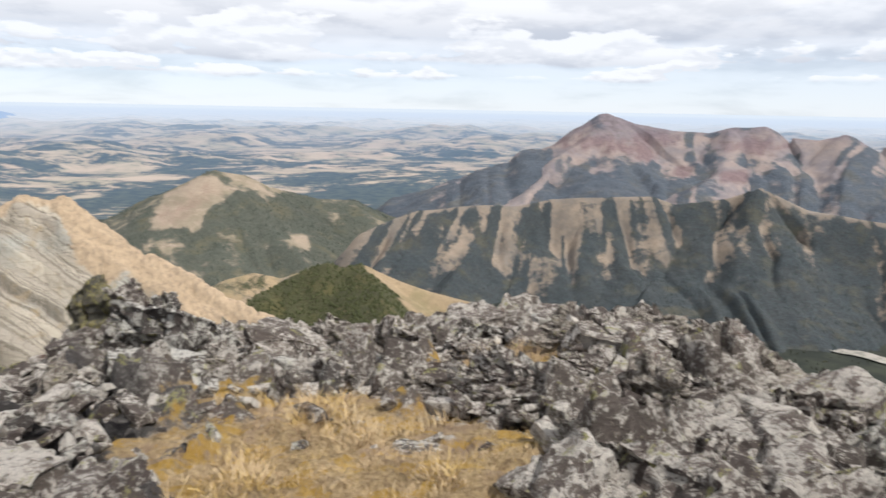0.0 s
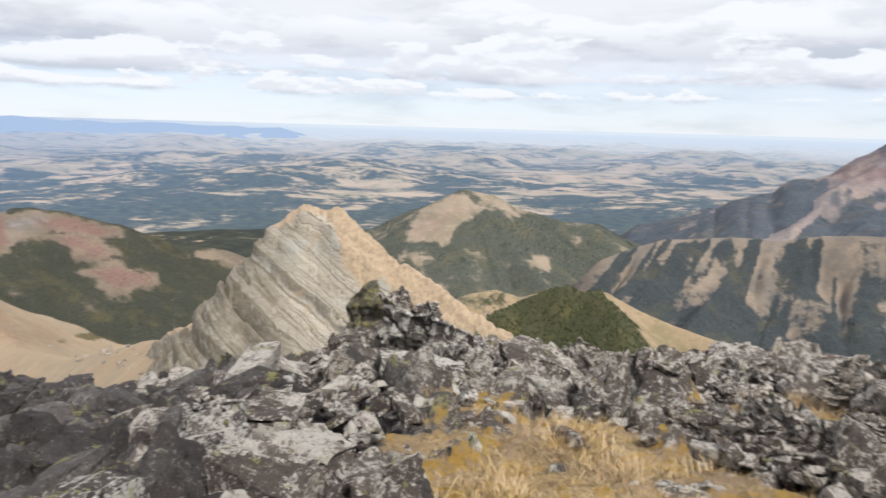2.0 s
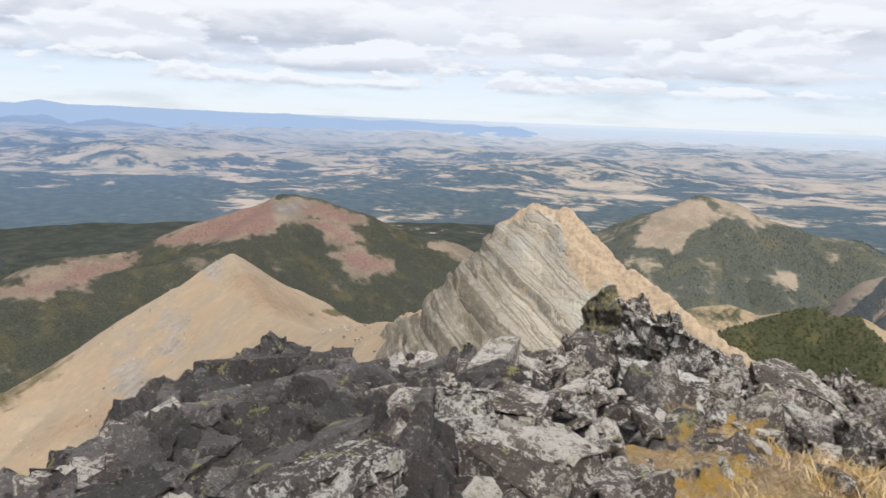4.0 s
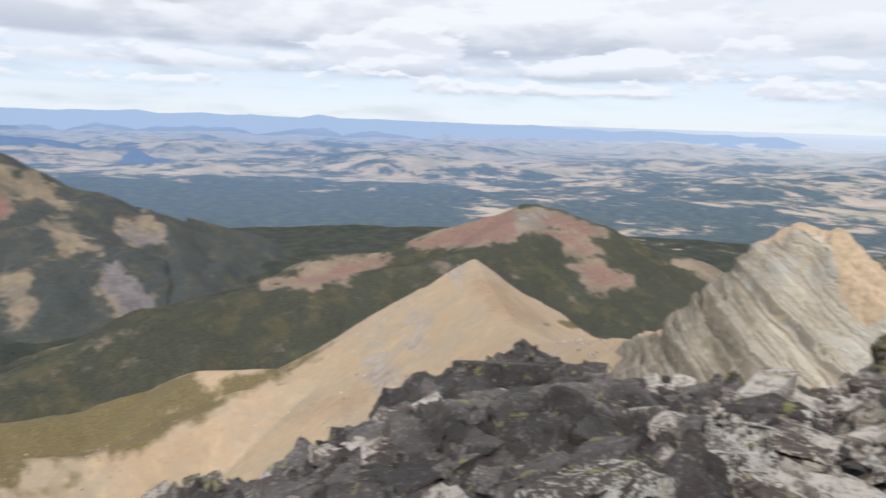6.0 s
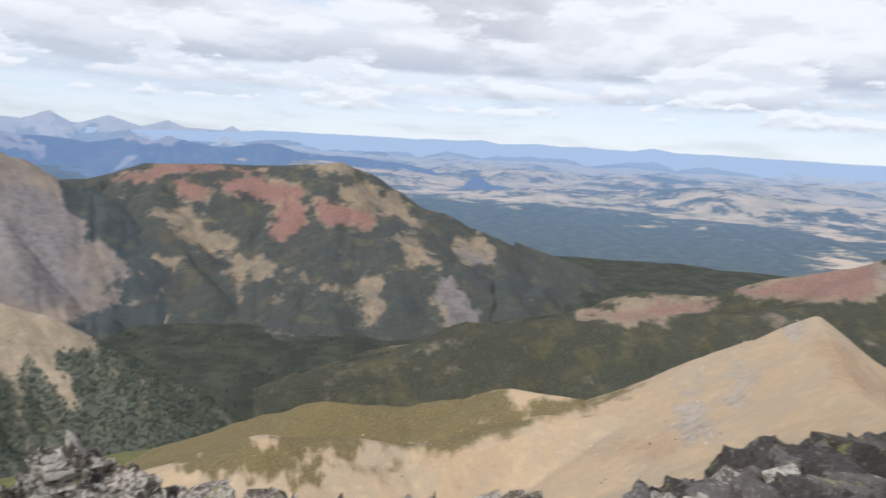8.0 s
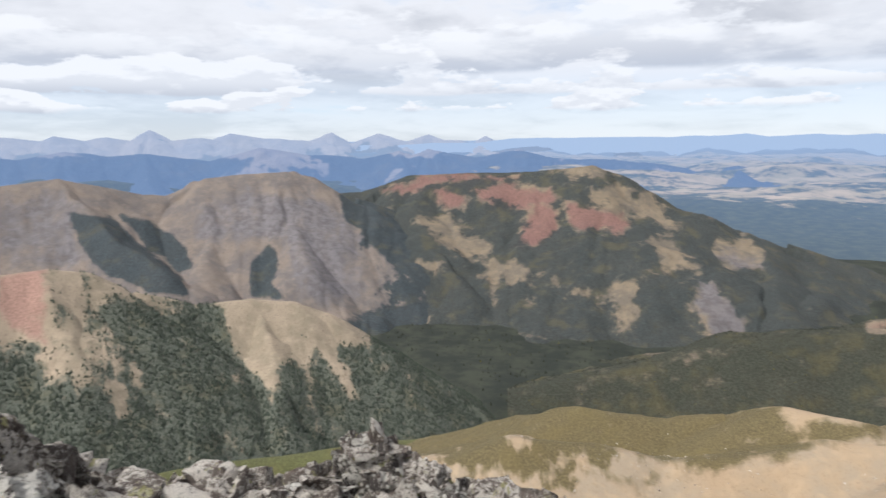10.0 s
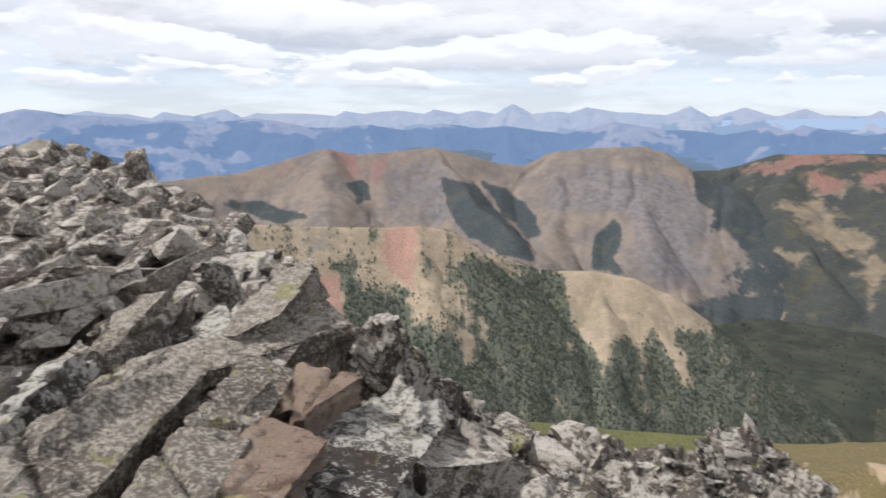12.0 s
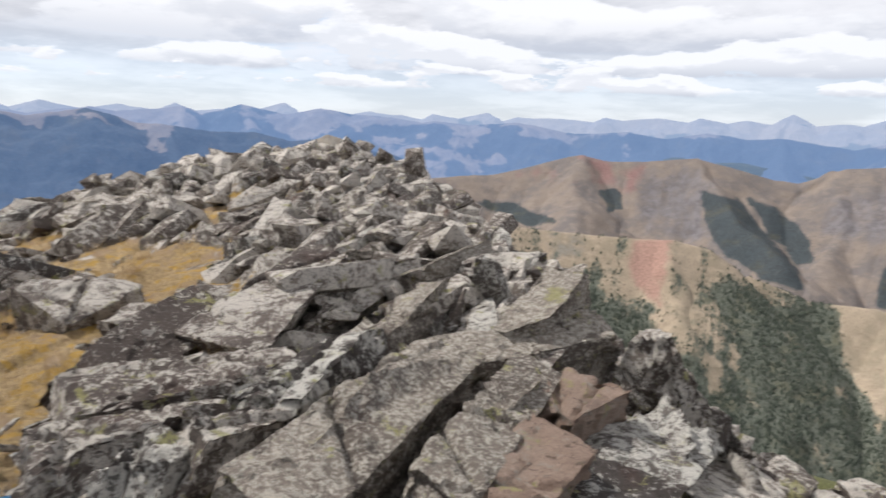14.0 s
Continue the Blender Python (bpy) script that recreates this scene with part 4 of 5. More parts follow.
forest("conifer_forest", "dark conifers in the escarpment gullies", "escarpment_ridge", 18000, 4.2, M_FIR_FAR, 3, 0.5)
forest("shrub_cover", "dense dark green shrubs on the knoll", "green_knoll", 9000, 2.6, M_SHRUB, 4, 0.7, 2.4)
forest("conifer_forest", "dark conifers on the green wooded hill", "wooded_hill", 9000, 5.5, M_FIR_GREEN, 5, 0.7)
forest("conifer_forest", "conifers on the valley floor, darkened for cloud shade", "ground", 16000, 6.0, M_FIR_SHADED, 6, 0.8)
forest("scattered_shrubs", "scattered dark shrubs on the bare ridge top", "red_striped_ridge", 20000, 2.3, M_FIR, 7, 0.16, 1.7)


# the summit's rim: azimuth, distance of the edge, elevation of bare ground there
RIM_AZ = [-180, -172, -130, -80, -45, -36, -28, -20, -12, -4, 4, 12, 20, 27, 33, 40, 46, 52, 58, 64, 70, 80, 95, 108, 120, 130, 138, 143, 147, 150, 154, 160, 166, 172, 180]
RIM_D = [15, 14, 8, 6, 5.5, 6, 6.5, 7, 7.2, 8.5, 10, 9, 9, 8.5, 6, 5.2, 7, 8, 7, 5.5, 4.2, 3.8, 4.2, 5.2, 5.2, 5.4, 5.6, 6.2, 7.5, 9, 13, 19, 18.5, 17, 15]
RIM_EL = [-6.6, -9.4, -14, -18, -24, -24, -20, -17.5, -16.5, -17.2, -18.4, -18.6, -18.6, -17.2, -20.5, -22, -22, -20.5, -23, -27, -31, -33.5, -33.5, -29.5, -29, -27.5, -21.5, -17, -13.5, -10.5, -6.5, -3.0, -3.2, -4.4, -6.6]


TURF = ((8, 3.7, 0.80), (14, 4.2, 0.78), (2, 3.9, 0.74), (5, 3.2, 0.80), (-5, 5.9, 0.60), (17, 5.4, 0.46), (-24, 4.8, 0.30), (-2, 3.3, 0.60), (13, 3.2, 0.60), (9, 4.8, 0.56),
        (20, 4.6, 0.40), (177, 7.0, 1.12), (182, 6.0, 1.12), (178, 9.0, 0.88), (171, 10.5, 0.88), (166, 11.5, 0.62), (163.5, 3.0, 0.44), (184, 4.5, 0.88), (-173, 11, 1.62), (176, 5.6, 0.50), (180, 5.4, 1.30), (176, 7.8, 1.0))


def turf_at(x, y):
    total = 0.0 * x
    for az, d, r in TURF:
        c = flat(az, d)
        total = np.maximum(total, np.clip(1.4 - np.hypot(x - c.x, y - c.y) / r, 0, 1))
    return np.clip(total * (1 + 1.6 * fbm(x / 0.45, y / 0.45, 95, 4)), 0, 1)


def blocks(x, y, size, seed):
    """Broken blocks: each cell of the ground is a small tilted plane with a cleft round it."""
    gx, gy = x / size, y / size
    ix, iy = np.floor(gx), np.floor(gy)
    near, second = np.full(x.shape, 9.0), np.full(x.shape, 9.0)
    value, lx, ly, who = np.zeros(x.shape), np.zeros(x.shape), np.zeros(x.shape), np.zeros(x.shape)
    for ox in (-1, 0, 1):
        for oy in (-1, 0, 1):
            cx = ix + ox + 0.15 + 0.7 * hash2(ix + ox, iy + oy, seed)
            cy = iy + oy + 0.15 + 0.7 * hash2(ix + ox, iy + oy, seed + 1)
            r = np.hypot(gx - cx, gy - cy)
            first = r < near
            second = np.where(first, near, np.minimum(second, r))
            near = np.where(first, r, near)
            value = np.where(first, hash2(ix + ox, iy + oy, seed + 2), value)
            who = np.where(first, hash2(ix + ox, iy + oy, seed + 3), who)
            lx, ly = np.where(first, gx - cx, lx), np.where(first, gy - cy, ly)
    turn = who * 6.283
    tilt = (lx * np.cos(turn) + ly * np.sin(turn)) * 0.9
    cleft = smooth(second - near, 0.0, 0.16)
    return size * ((value - 0.5) * 0.9 + tilt * 0.8) * (0.35 + 0.65 * cleft) - size * 0.35 * (1 - cleft)


def summit_height(x, y, detail=True):
    """Height of the summit's ground near and far."""
    az = np.degrees(np.arctan2(-x, y))
    d = np.hypot(x, y)
    edge = np.interp(az, RIM_AZ, RIM_D)
    rise = EYE + (edge - 0.5) * np.tan(np.radians(np.interp(az, RIM_AZ, RIM_EL)))
    f = np.clip((d - 1.2) / (edge - 1.2), 0, 1)
    inside = rise * f ** np.where(rise > 0, 1.0, 1.7)
    out = np.maximum(d - edge, 0)
    z = inside - 0.45 * np.minimum(out, 3) - 0.92 * np.maximum(out - 3, 0)
    z = z + 9 * fbm(x / 40, y / 40, 93, 5) * smooth(out, 8, 60)
    z = z - 0.32 * smooth(az, 137, 141) * smooth(az, 169, 164) * smooth(d, 2.2, 2.8) * smooth(d, 5.8, 5.0)
    if detail:
        stony = (1 - 0.85 * smooth(turf_at(x, y), 0.25, 0.6)) * smooth(d, 1.2, 2.4)
        wx, wy = x + 0.12 * fbm(x / 0.3, y / 0.3, 81, 3), y + 0.12 * fbm(x / 0.3, y / 0.3, 82, 3)
        knoll = (az > 143) | (az < -150)
        wx, wy = np.where(knoll, (0.72 * wx + 0.695 * wy) * 0.42, wx), np.where(knoll, -0.695 * wx + 0.72 * wy, wy)
        far_in = smooth(d, 7, 14)
        rough = 0.7 * blocks(wx, wy, 0.62, 83) + 0.75 * blocks(wx, wy, 0.23, 87) * (1 - 0.6 * far_in) + far_in * 0.5 * blocks(wx, wy, 1.4, 89)
        z = z + rough * stony + 0.16 * fbm(x / 0.5, y / 0.5, 91, 5, 0.6) * smooth(d, 0.8, 2.2)
    return z


def ground_z(x, y):
    return float(summit_height(np.array([x]), np.array([y]), False)[0])


def summit_material():
    m, n = material("summit_rubble")
    co = n.add("ShaderNodeTexCoord").outputs["Object"]
    at = n.add("ShaderNodeAttribute", attribute_name="cover")
    rgb = n.add("ShaderNodeSeparateColor", {0: at.outputs["Color"]})
    mid = n.noise(co, 5.0, 7.0, 0.65, 0.3)
    fine = n.noise(co, 28.0, 6.0, 0.7)
    grit, relief = rock_colour(n, co, n.noise(co, 0.9, 3.0), (0.135, 0.112, 0.098), (0.30, 0.25, 0.215), (0.85, 0.785, 0.70), 0.50, (0.21, 0.11, 0.08))
    sooty, _ = rock_colour(n, co, n.noise(co, 0.9, 3.0), (0.075, 0.067, 0.065), (0.17, 0.155, 0.148), (0.42, 0.39, 0.36), 0.3, (0.10, 0.07, 0.06))
    grit = n.mix(rgb.outputs[1], grit, sooty)
    straw = n.mix(n.step(fine, 0.35, 0.65), (0.62, 0.46, 0.25), (0.32, 0.22, 0.12))
    straw = n.mix(n.step(n.noise(co, 1.7, 5.0, 0.6), 0.48, 0.62), straw, (0.42, 0.30, 0.20))
    straw = n.mix(n.math("MULTIPLY", n.step(mid, 0.52, 0.60), 0.7), straw, (0.60, 0.36, 0.05))
    f = n.step(n.math("ADD", rgb.outputs[0], n.math("MULTIPLY", n.math("SUBTRACT", mid, 0.5), 1.2)), 0.42, 0.58)
    col = n.mix(f, grit, straw)
    n.add("ShaderNodeOutputMaterial", {0: principled(n, col, 0.95, relief, 1.0, 0.045)})
    return m


def build_summit():
    az = np.concatenate([np.arange(-60, 192, 0.3), np.arange(192, 300.1, 1.5)])
    rings = np.concatenate([np.linspace(0.05, 2, 14), np.arange(2.03, 9, 0.035), np.geomspace(9.05, 30, 150), np.geomspace(31, 800, 70)])
    a, d = np.meshgrid(np.radians(az), rings, indexing="ij")
    x, y = -np.sin(a) * d, np.cos(a) * d
    z = summit_height(x, y)
    keep = z > FLOOR - 6
    ob = grid_mesh("summit_ground", x, y, np.maximum(z, FLOOR - 12), keep, (turf_at(x, y), smooth(np.hypot(x + 4.0, y - 3.2) + 1.6 * fbm(x / 1.1, y / 1.1, 97, 4), 3.1, 2.5), 0 * x), summit_material())
    return tagged(ob, "broken grey rubble and dry turf of the rocky summit", "ground", kind="structure")


build_summit()


# ---------------------------------------------------------------- the tilted slab
def slab_material():
    m, n = material("layered_slab")
    co = n.add("ShaderNodeTexCoord").outputs["Object"]
    at = n.add("ShaderNodeAttribute", attribute_name="cover")
    rgb = n.add("ShaderNodeSeparateColor", {0: at.outputs["Color"]})
    q = rgb.outputs[1]
    wob = n.noise(co, 0.25, 5.0, 0.6)
    qq = n.math("ADD", n.math("MULTIPLY", q, 60.0), n.math("MULTIPLY", wob, 1.6))
    band = n.noise(n.add("ShaderNodeCombineXYZ", {0: qq, 1: 0.0, 2: 0.0}).outputs[0], 0.55, 6.0, 0.65)
    fine = n.noise(co, 1.4, 7.0, 0.65)
    col = n.mix(n.step(band, 0.40, 0.62), (0.36, 0.318, 0.262), (0.50, 0.445, 0.36))
    col = n.mix(n.math("MULTIPLY", n.step(n.noise(co, 0.12, 5.0), 0.5, 0.66), 0.5), col, (0.42, 0.44, 0.41))
    col = n.mix(n.math("MULTIPLY", n.step(band, 0.60, 0.70), 0.6), col, (0.20, 0.15, 0.07))
    col = n.mix(n.math("MULTIPLY", n.step(fine, 0.55, 0.75), 0.5), col, (0.16, 0.14, 0.12))
    joint = n.math("SUBTRACT", 1.0, n.step(n.math("ABSOLUTE", n.math("SUBTRACT", band, 0.5)), 0.004, 0.02))
    col = n.mix(n.math("MULTIPLY", joint, 0.7), col, (0.09, 0.075, 0.055))
    slant = n.add("ShaderNodeMapping", {"Vector": co, "Rotation": (0.0, 0.6, 0.5), "Scale": (0.10, 0.55, 0.55)}).outputs[0]
    cell = n.add("ShaderNodeTexVoronoi", {"Vector": slant, "Scale": 1.0}, feature="DISTANCE_TO_EDGE").outputs["Distance"]
    split = n.math("SUBTRACT", 1.0, n.step(n.math("ADD", cell, n.math("MULTIPLY", n.math("SUBTRACT", fine, 0.5), 0.12)), 0.005, 0.05))
    col = n.mix(n.math("MULTIPLY", split, 0.28), col, (0.13, 0.112, 0.09))
    blot = n.noise(co, 0.5, 7.0, 0.65, 0.5)
    col = n.mix(n.math("MULTIPLY", n.step(blot, 0.54, 0.66), 0.55), col, (0.34, 0.26, 0.15))
    # left flank: its shade is painted into the colour, along with darker rock bands
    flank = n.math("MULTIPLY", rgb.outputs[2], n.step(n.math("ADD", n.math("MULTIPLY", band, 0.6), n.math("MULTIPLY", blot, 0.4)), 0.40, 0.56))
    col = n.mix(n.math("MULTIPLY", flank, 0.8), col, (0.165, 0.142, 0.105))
    och = n.step(n.math("ADD", rgb.outputs[0], n.math("MULTIPLY", n.math("SUBTRACT", fine, 0.5), 0.7)), 0.4, 0.6)
    ochre = n.mix(n.step(fine, 0.35, 0.7), (0.52, 0.395, 0.265), (0.33, 0.255, 0.18))
    col = n.mix(och, col, ochre)
    bump = n.math("ADD", band, fine)
    n.add("ShaderNodeOutputMaterial", {0: principled(n, col, 0.9, bump, 0.8, 0.5)})
    return m


def build_slab():
    a, d, x, y = polar(4, 52, 0.07, np.concatenate([np.linspace(62, 96, 60), np.linspace(96.4, 140, 150)]))
    line = spine((10, -19.4, 98), (11.9, -18, 100), (14.1, -16.5, 103), (17.4, -14.7, 106), (20.3, -12.7, 109), (24.1, -10.7, 113), (26.1, -8.6, 115), (28.3, -6.65, 117), (29.8, -6.7, 118),
                 (31.2, -6.4, 118), (33.3, -7.7, 118), (33.8, -9.2, 118), (34.4, -10.3, 118), (35.5, -11.7, 118), (36.9, -12.9, 118), (37.9, -14.6, 120), (39.1, -15.2, 124),
                 (43.7, -16.8, 150))
    h, dist, along = crest(x, y, line, 1.25, 0.4)
    # beds run parallel to the long edge
    u = (29.0 - a) * 2.06
    edge = EYE + 118 * math.tan(radians(-6.6)) - u * 0.70
    q = (edge - h) * 0.82
    beds = np.floor(q / 1.6 + 0.7 * fbm(u / 9, h / 9, 61, 3))
    step = value2(beds, beds * 0 + 0.5, 62) - 0.5
    low = 0.45 * (smooth(a, 33, 38) + smooth(q, 16, 28))
    cross = np.floor(u / 4.5 + 0.4 * beds + 1.2 * fbm(u / 5, q / 5, 67, 3))
    chunk = hash2(beds, cross, 68) - 0.5
    rise = 0.4 * fbm(q / 1.3, u / 14, 63, 4, 0.55) + 0.6 * fbm(q / 4.5, u / 30, 65, 3)
    notch = smooth(value2(q / 2.6, u / 40, 70), 0.70, 0.86)
    h = h + ((1.8 + 2.2 * low) * step + (0.5 + 2.4 * low) * chunk + (2.4 + 2.0 * low) * rise - (1.6 + 2.0 * low) * notch) * smooth(dist, 0.3, 3)
    h = h + 1.7 * fbm(along / 1.6, dist / 2.5, 66, 5, 0.62) * smooth(dist, 4.0, 0.5) + 1.3 * fbm(along / 7.0, dist / 0.9, 73, 4, 0.55) * smooth(dist, 0.5, 2.0) * smooth(a, 31, 28)
    keep = h > summit_height(x, y) - 3
    ochre = smooth(q + 4 * fbm(x / 5, y / 5, 69, 4), 6.5, 2.5) * smooth(a, 30, 28) + 0.6 * smooth(dist, 2.5, 0.6)
    slab = tagged(new("rock_slab"), "tilted grey slab of layered rock with ochre edge", "rock outcrop")
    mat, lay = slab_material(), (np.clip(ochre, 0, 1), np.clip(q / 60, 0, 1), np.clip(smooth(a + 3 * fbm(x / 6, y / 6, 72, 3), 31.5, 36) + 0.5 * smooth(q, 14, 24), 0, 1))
    edge_side = (q < 5.5) & (a < 29)
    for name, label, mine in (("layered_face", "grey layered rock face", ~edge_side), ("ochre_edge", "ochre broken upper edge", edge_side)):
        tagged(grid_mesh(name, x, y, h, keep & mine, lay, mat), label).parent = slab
    return slab


build_slab()


# ---------------------------------------------------------------- rocks of the summit
def hash3(ix, iy, iz, seed):
    return hash2(ix + 131 * iz, iy - 57 * iz, seed)


def value3(p, seed=0):
    i = np.floor(p)
    f = p - i
    f = f * f * (3 - 2 * f)
    total = 0.0
    for cx in (0, 1):
        for cy in (0, 1):
            for cz in (0, 1):
                w = (f[:, 0] if cx else 1 - f[:, 0]) * (f[:, 1] if cy else 1 - f[:, 1]) * (f[:, 2] if cz else 1 - f[:, 2])
                total = total + w * hash3(i[:, 0] + cx, i[:, 1] + cy, i[:, 2] + cz, seed)
    return total


def fbm3(p, seed=0, octaves=4, gain=0.5):
    total, amp, norm = 0.0, 1.0, 0.0
    for k in range(octaves):
        total = total + amp * (value3(p * 2 ** k + 11.7 * k, seed + k) - 0.5)
        norm += amp
        amp *= gain
    return total / norm


def box_grid(counts):
    """A welded grid over the surface of the box from -1 to 1: places and quads."""
    cos, quads, base = [], [], 0
    for axis in range(3):
        u, v = (axis + 1) % 3, (axis + 2) % 3
        nu, nv = counts[u], counts[v]
        gu, gv = np.meshgrid(np.linspace(-1, 1, nu + 1), np.linspace(-1, 1, nv + 1), indexing="ij")
        idx = np.arange((nu + 1) * (nv + 1)).reshape(nu + 1, nv + 1)
        quad = np.stack([idx[:-1, :-1], idx[1:, :-1], idx[1:, 1:], idx[:-1, 1:]], -1).reshape(-1, 4)
        for side in (1, -1):
            p = np.empty((gu.size, 3))
            p[:, axis], p[:, u], p[:, v] = side, gu.ravel(), gv.ravel()
            cos.append(p)
            quads.append((quad if side > 0 else quad[:, ::-1]) + base)
            base += len(p)
    cos, quads = np.concatenate(cos), np.concatenate(quads)
    _, first, back = np.unique(np.round(cos * 1e5).astype(np.int64), axis=0, return_index=True, return_inverse=True)
    return cos[first], back.reshape(-1)[quads]


def face_normals(co, quads):
    n = np.cross(co[quads[:, 2]] - co[quads[:, 0]], co[quads[:, 3]] - co[quads[:, 1]])
    total = np.zeros_like(co)
    for k in range(4):
        np.add.at(total, quads[:, k], n)
    return total / (np.linalg.norm(total, axis=1)[:, None] + 1e-12)


def cut_reach(co, g, jag, extra):
    """How far a ray through each place goes until it leaves a box cut by slanting planes."""
    planes = []
    for axis in range(3):
        for side in (1, -1):
            nrm = g.normal(0, 0.55 * jag, 3)
            nrm[axis] = side
            planes.append((nrm / np.linalg.norm(nrm), g.uniform(0.80, 0.98)))
    for _ in range(extra):
        nrm = g.normal(0, 1, 3)
        nrm = np.sign(nrm) * np.abs(nrm) ** 0.6
        nrm = nrm / np.linalg.norm(nrm)
        planes.append((nrm, np.abs(nrm).sum() * g.uniform(0.60, 0.86) * (1 - 0.25 * jag)))
    away = np.full(len(co), 1e9)
    for nrm, off in planes:
        along = co @ nrm
        away = np.minimum(away, np.where(along > 1e-6, off / np.maximum(along, 1e-6), 1e9))
    return away


def rock_mesh(name, seed, size, mat, cell=0.03, rough=0.02, jag=0.3, extra=7, cracks=2, beds=0.0, crag=0.0, lumps=0):
    """An angular block: a box cut by slanting planes, lumps grown through it, ledges, cracks and a pitted skin. Rough is in metres."""
    g = np.random.default_rng(seed)
    size = np.array(size, float)
    co, quads = box_grid([max(3, int(round(x / cell))) for x in size])
    away = cut_reach(co, g, jag, extra)
    for _ in range(lumps):
        t = np.linalg.qr(g.normal(0, 1, (3, 3)))[0]
        away = np.maximum(away, cut_reach(co @ t / g.uniform(0.42, 0.98, 3), g, 0.35, 3))
    co = co * np.minimum(away, 1.25)[:, None] * size * 0.5
    nrm = face_normals(co, quads)
    shift = np.array([seed * 3.17 % 50, seed * 1.31 % 50, 3.0])
    p = co + shift
    unit = float(size.min())
    lump = fbm3(p * (1.6 / unit), seed, 4)
    skin = fbm3(p * (0.34 / max(cell, 0.02)), seed + 9, 3, 0.6)
    scab = smooth(fbm3(p * (2.6 / unit) + 7.0, seed + 5, 4, 0.6), 0.02, 0.07)
    push = rough * (1.6 * lump + 0.9 * skin - 0.9 * scab)
    if crag:
        ridge = 1 - np.abs(2 * fbm3(p * (3.2 / unit) + 3.0, seed + 13, 4, 0.6)) * 2.2
        push = push + crag * (ridge - 0.6 - 1.2 * smooth(fbm3(p * (1.7 / unit), seed + 17, 3), 0.05, 0.16))
    if beds:
        q = co[:, 2] + 0.25 * unit * fbm3(p * (1.2 / unit), seed + 21, 3)
        push = push - beds * hash2(np.floor(q / (unit * 0.17)), np.floor(q * 0), seed + 3) * (1 - np.abs(nrm[:, 2])) * 1.6
    for _ in range(cracks):
        way = g.normal(0, 1, 3) / size ** 0.3
        way = way / np.linalg.norm(way)
        off = np.abs(co @ way - g.uniform(-0.3, 0.3) * float(np.abs(size * way).sum()) + 0.12 * unit * fbm3(p * (2.0 / unit), seed + 31, 3))
        push = push - 1.6 * max(cell, 0.6 * rough) * np.exp(-(off / (0.75 * cell)) ** 2)
    co = co + nrm * push[:, None]
    me = bpy.data.meshes.new(name)
    me.from_pydata(co.tolist(), [], quads.tolist())
    me.polygons.foreach_set("use_smooth", np.ones(len(quads), bool))
    me.set_sharp_from_angle(angle=0.42)
    me.materials.append(mat)
    return me


def place_rock(me, name, x, y, z, rx, ry, rz, scale, label, group):
    ob = new(name, me)
    ob.matrix_world = pose(x, y, z, rx, ry, rz) @ Matrix.Diagonal((*scale, 1))
    return tagged(ob, label, "rock", group)


M_MOSSY = rock_material("mossy_rock", (0.14, 0.13, 0.105), (0.28, 0.25, 0.18), (0.42, 0.37, 0.14), 0.4, (0.34, 0.27, 0.06))
M_BLOCK = rock_material("weathered_rock", (0.19, 0.157, 0.134), (0.36, 0.305, 0.258), (0.76, 0.695, 0.60), 0.48, fleck=0.13)
WORDS = {M_BLOCK.name: "weathered grey", M_MOSSY.name: "yellow-mossed grey", M_ROCK.name: "grey lichen-spotted", M_DARK.name: "dark grey", M_BLACK.name: "blackish", M_PALE.name: "white-crusted grey", M_BROWN.name: "flat-topped reddish brown"}


def sight(az, el, d):
    """The place at distance d from the summit's middle that is seen at that elevation."""
    p = flat(az, d)
    return Vector((p.x, p.y, EYE + (d - 0.5) * math.tan(radians(el))))


def block(seed, low, high, width, thick, mat, roll=0.0, jag=0.25, crag=0.0, cuts=5, label=""):
    """A long block whose top face runs from low to high (azimuth, elevation, distance)."""
    a, b = sight(*low), sight(*high)
    along = b - a
    run = along.length
    ex = along.normalized()
    ey = Vector((0, 0, 1)).cross(ex).normalized()
    ez = ex.cross(ey)
    m = Matrix((ex, ey, ez)).transposed().to_4x4() @ pose(0, 0, 0, roll, 0, 0)
    me = rock_mesh("boulder", seed, (run * 1.16, width * 1.08, thick * 1.08), mat, 0.026, 0.018, jag, cuts, 3, 0.03 * min(1.0, thick / 0.6), crag, 2 if crag else 0)
    ob = new("boulder", me)
    ob.matrix_world = Matrix.Translation((a + b) / 2 - ez * thick * 0.46) @ m
    return tagged(ob, label or "long %s block jutting from the summit rubble" % WORDS[mat.name], "rock", "large summit blocks")


# blocks of the knoll and its right-hand edge
block(1, (167.5, -29, 2.7), (154.4, -18.0, 4.3), 0.44, 0.66, M_BLOCK, 16, 0.12, 0.012, 2)
block(2, (156.0, -29, 2.8), (147.4, -18.6, 4.4), 0.36, 0.80, M_BLOCK, 14, 0.12, 0.012, 2)
block(3, (151.4, -31.0, 2.75), (145.0, -24.4, 3.5), 0.36, 0.26, M_BROWN, 6, 0.1, cuts=1)
block(4, (146.4, -22.7, 3.8), (141.6, -20.2, 4.3), 0.40, 0.22, M_BROWN, 4, 0.12, cuts=1)
block(5, (157.0, -19.2, 4.2), (141.9, -15.3, 5.1), 0.36, 0.55, M_BLOCK, 10, 0.1, 0.012, 2)
block(68, (150.0, -17.0, 4.6), (144.6, -11.9, 5.4), 0.42, 0.85, M_BLOCK, 14, 0.25)
block(6, (168.2, -22.3, 3.6), (160.2, -17.2, 4.7), 0.34, 0.45, M_PALE, 14, 0.3)
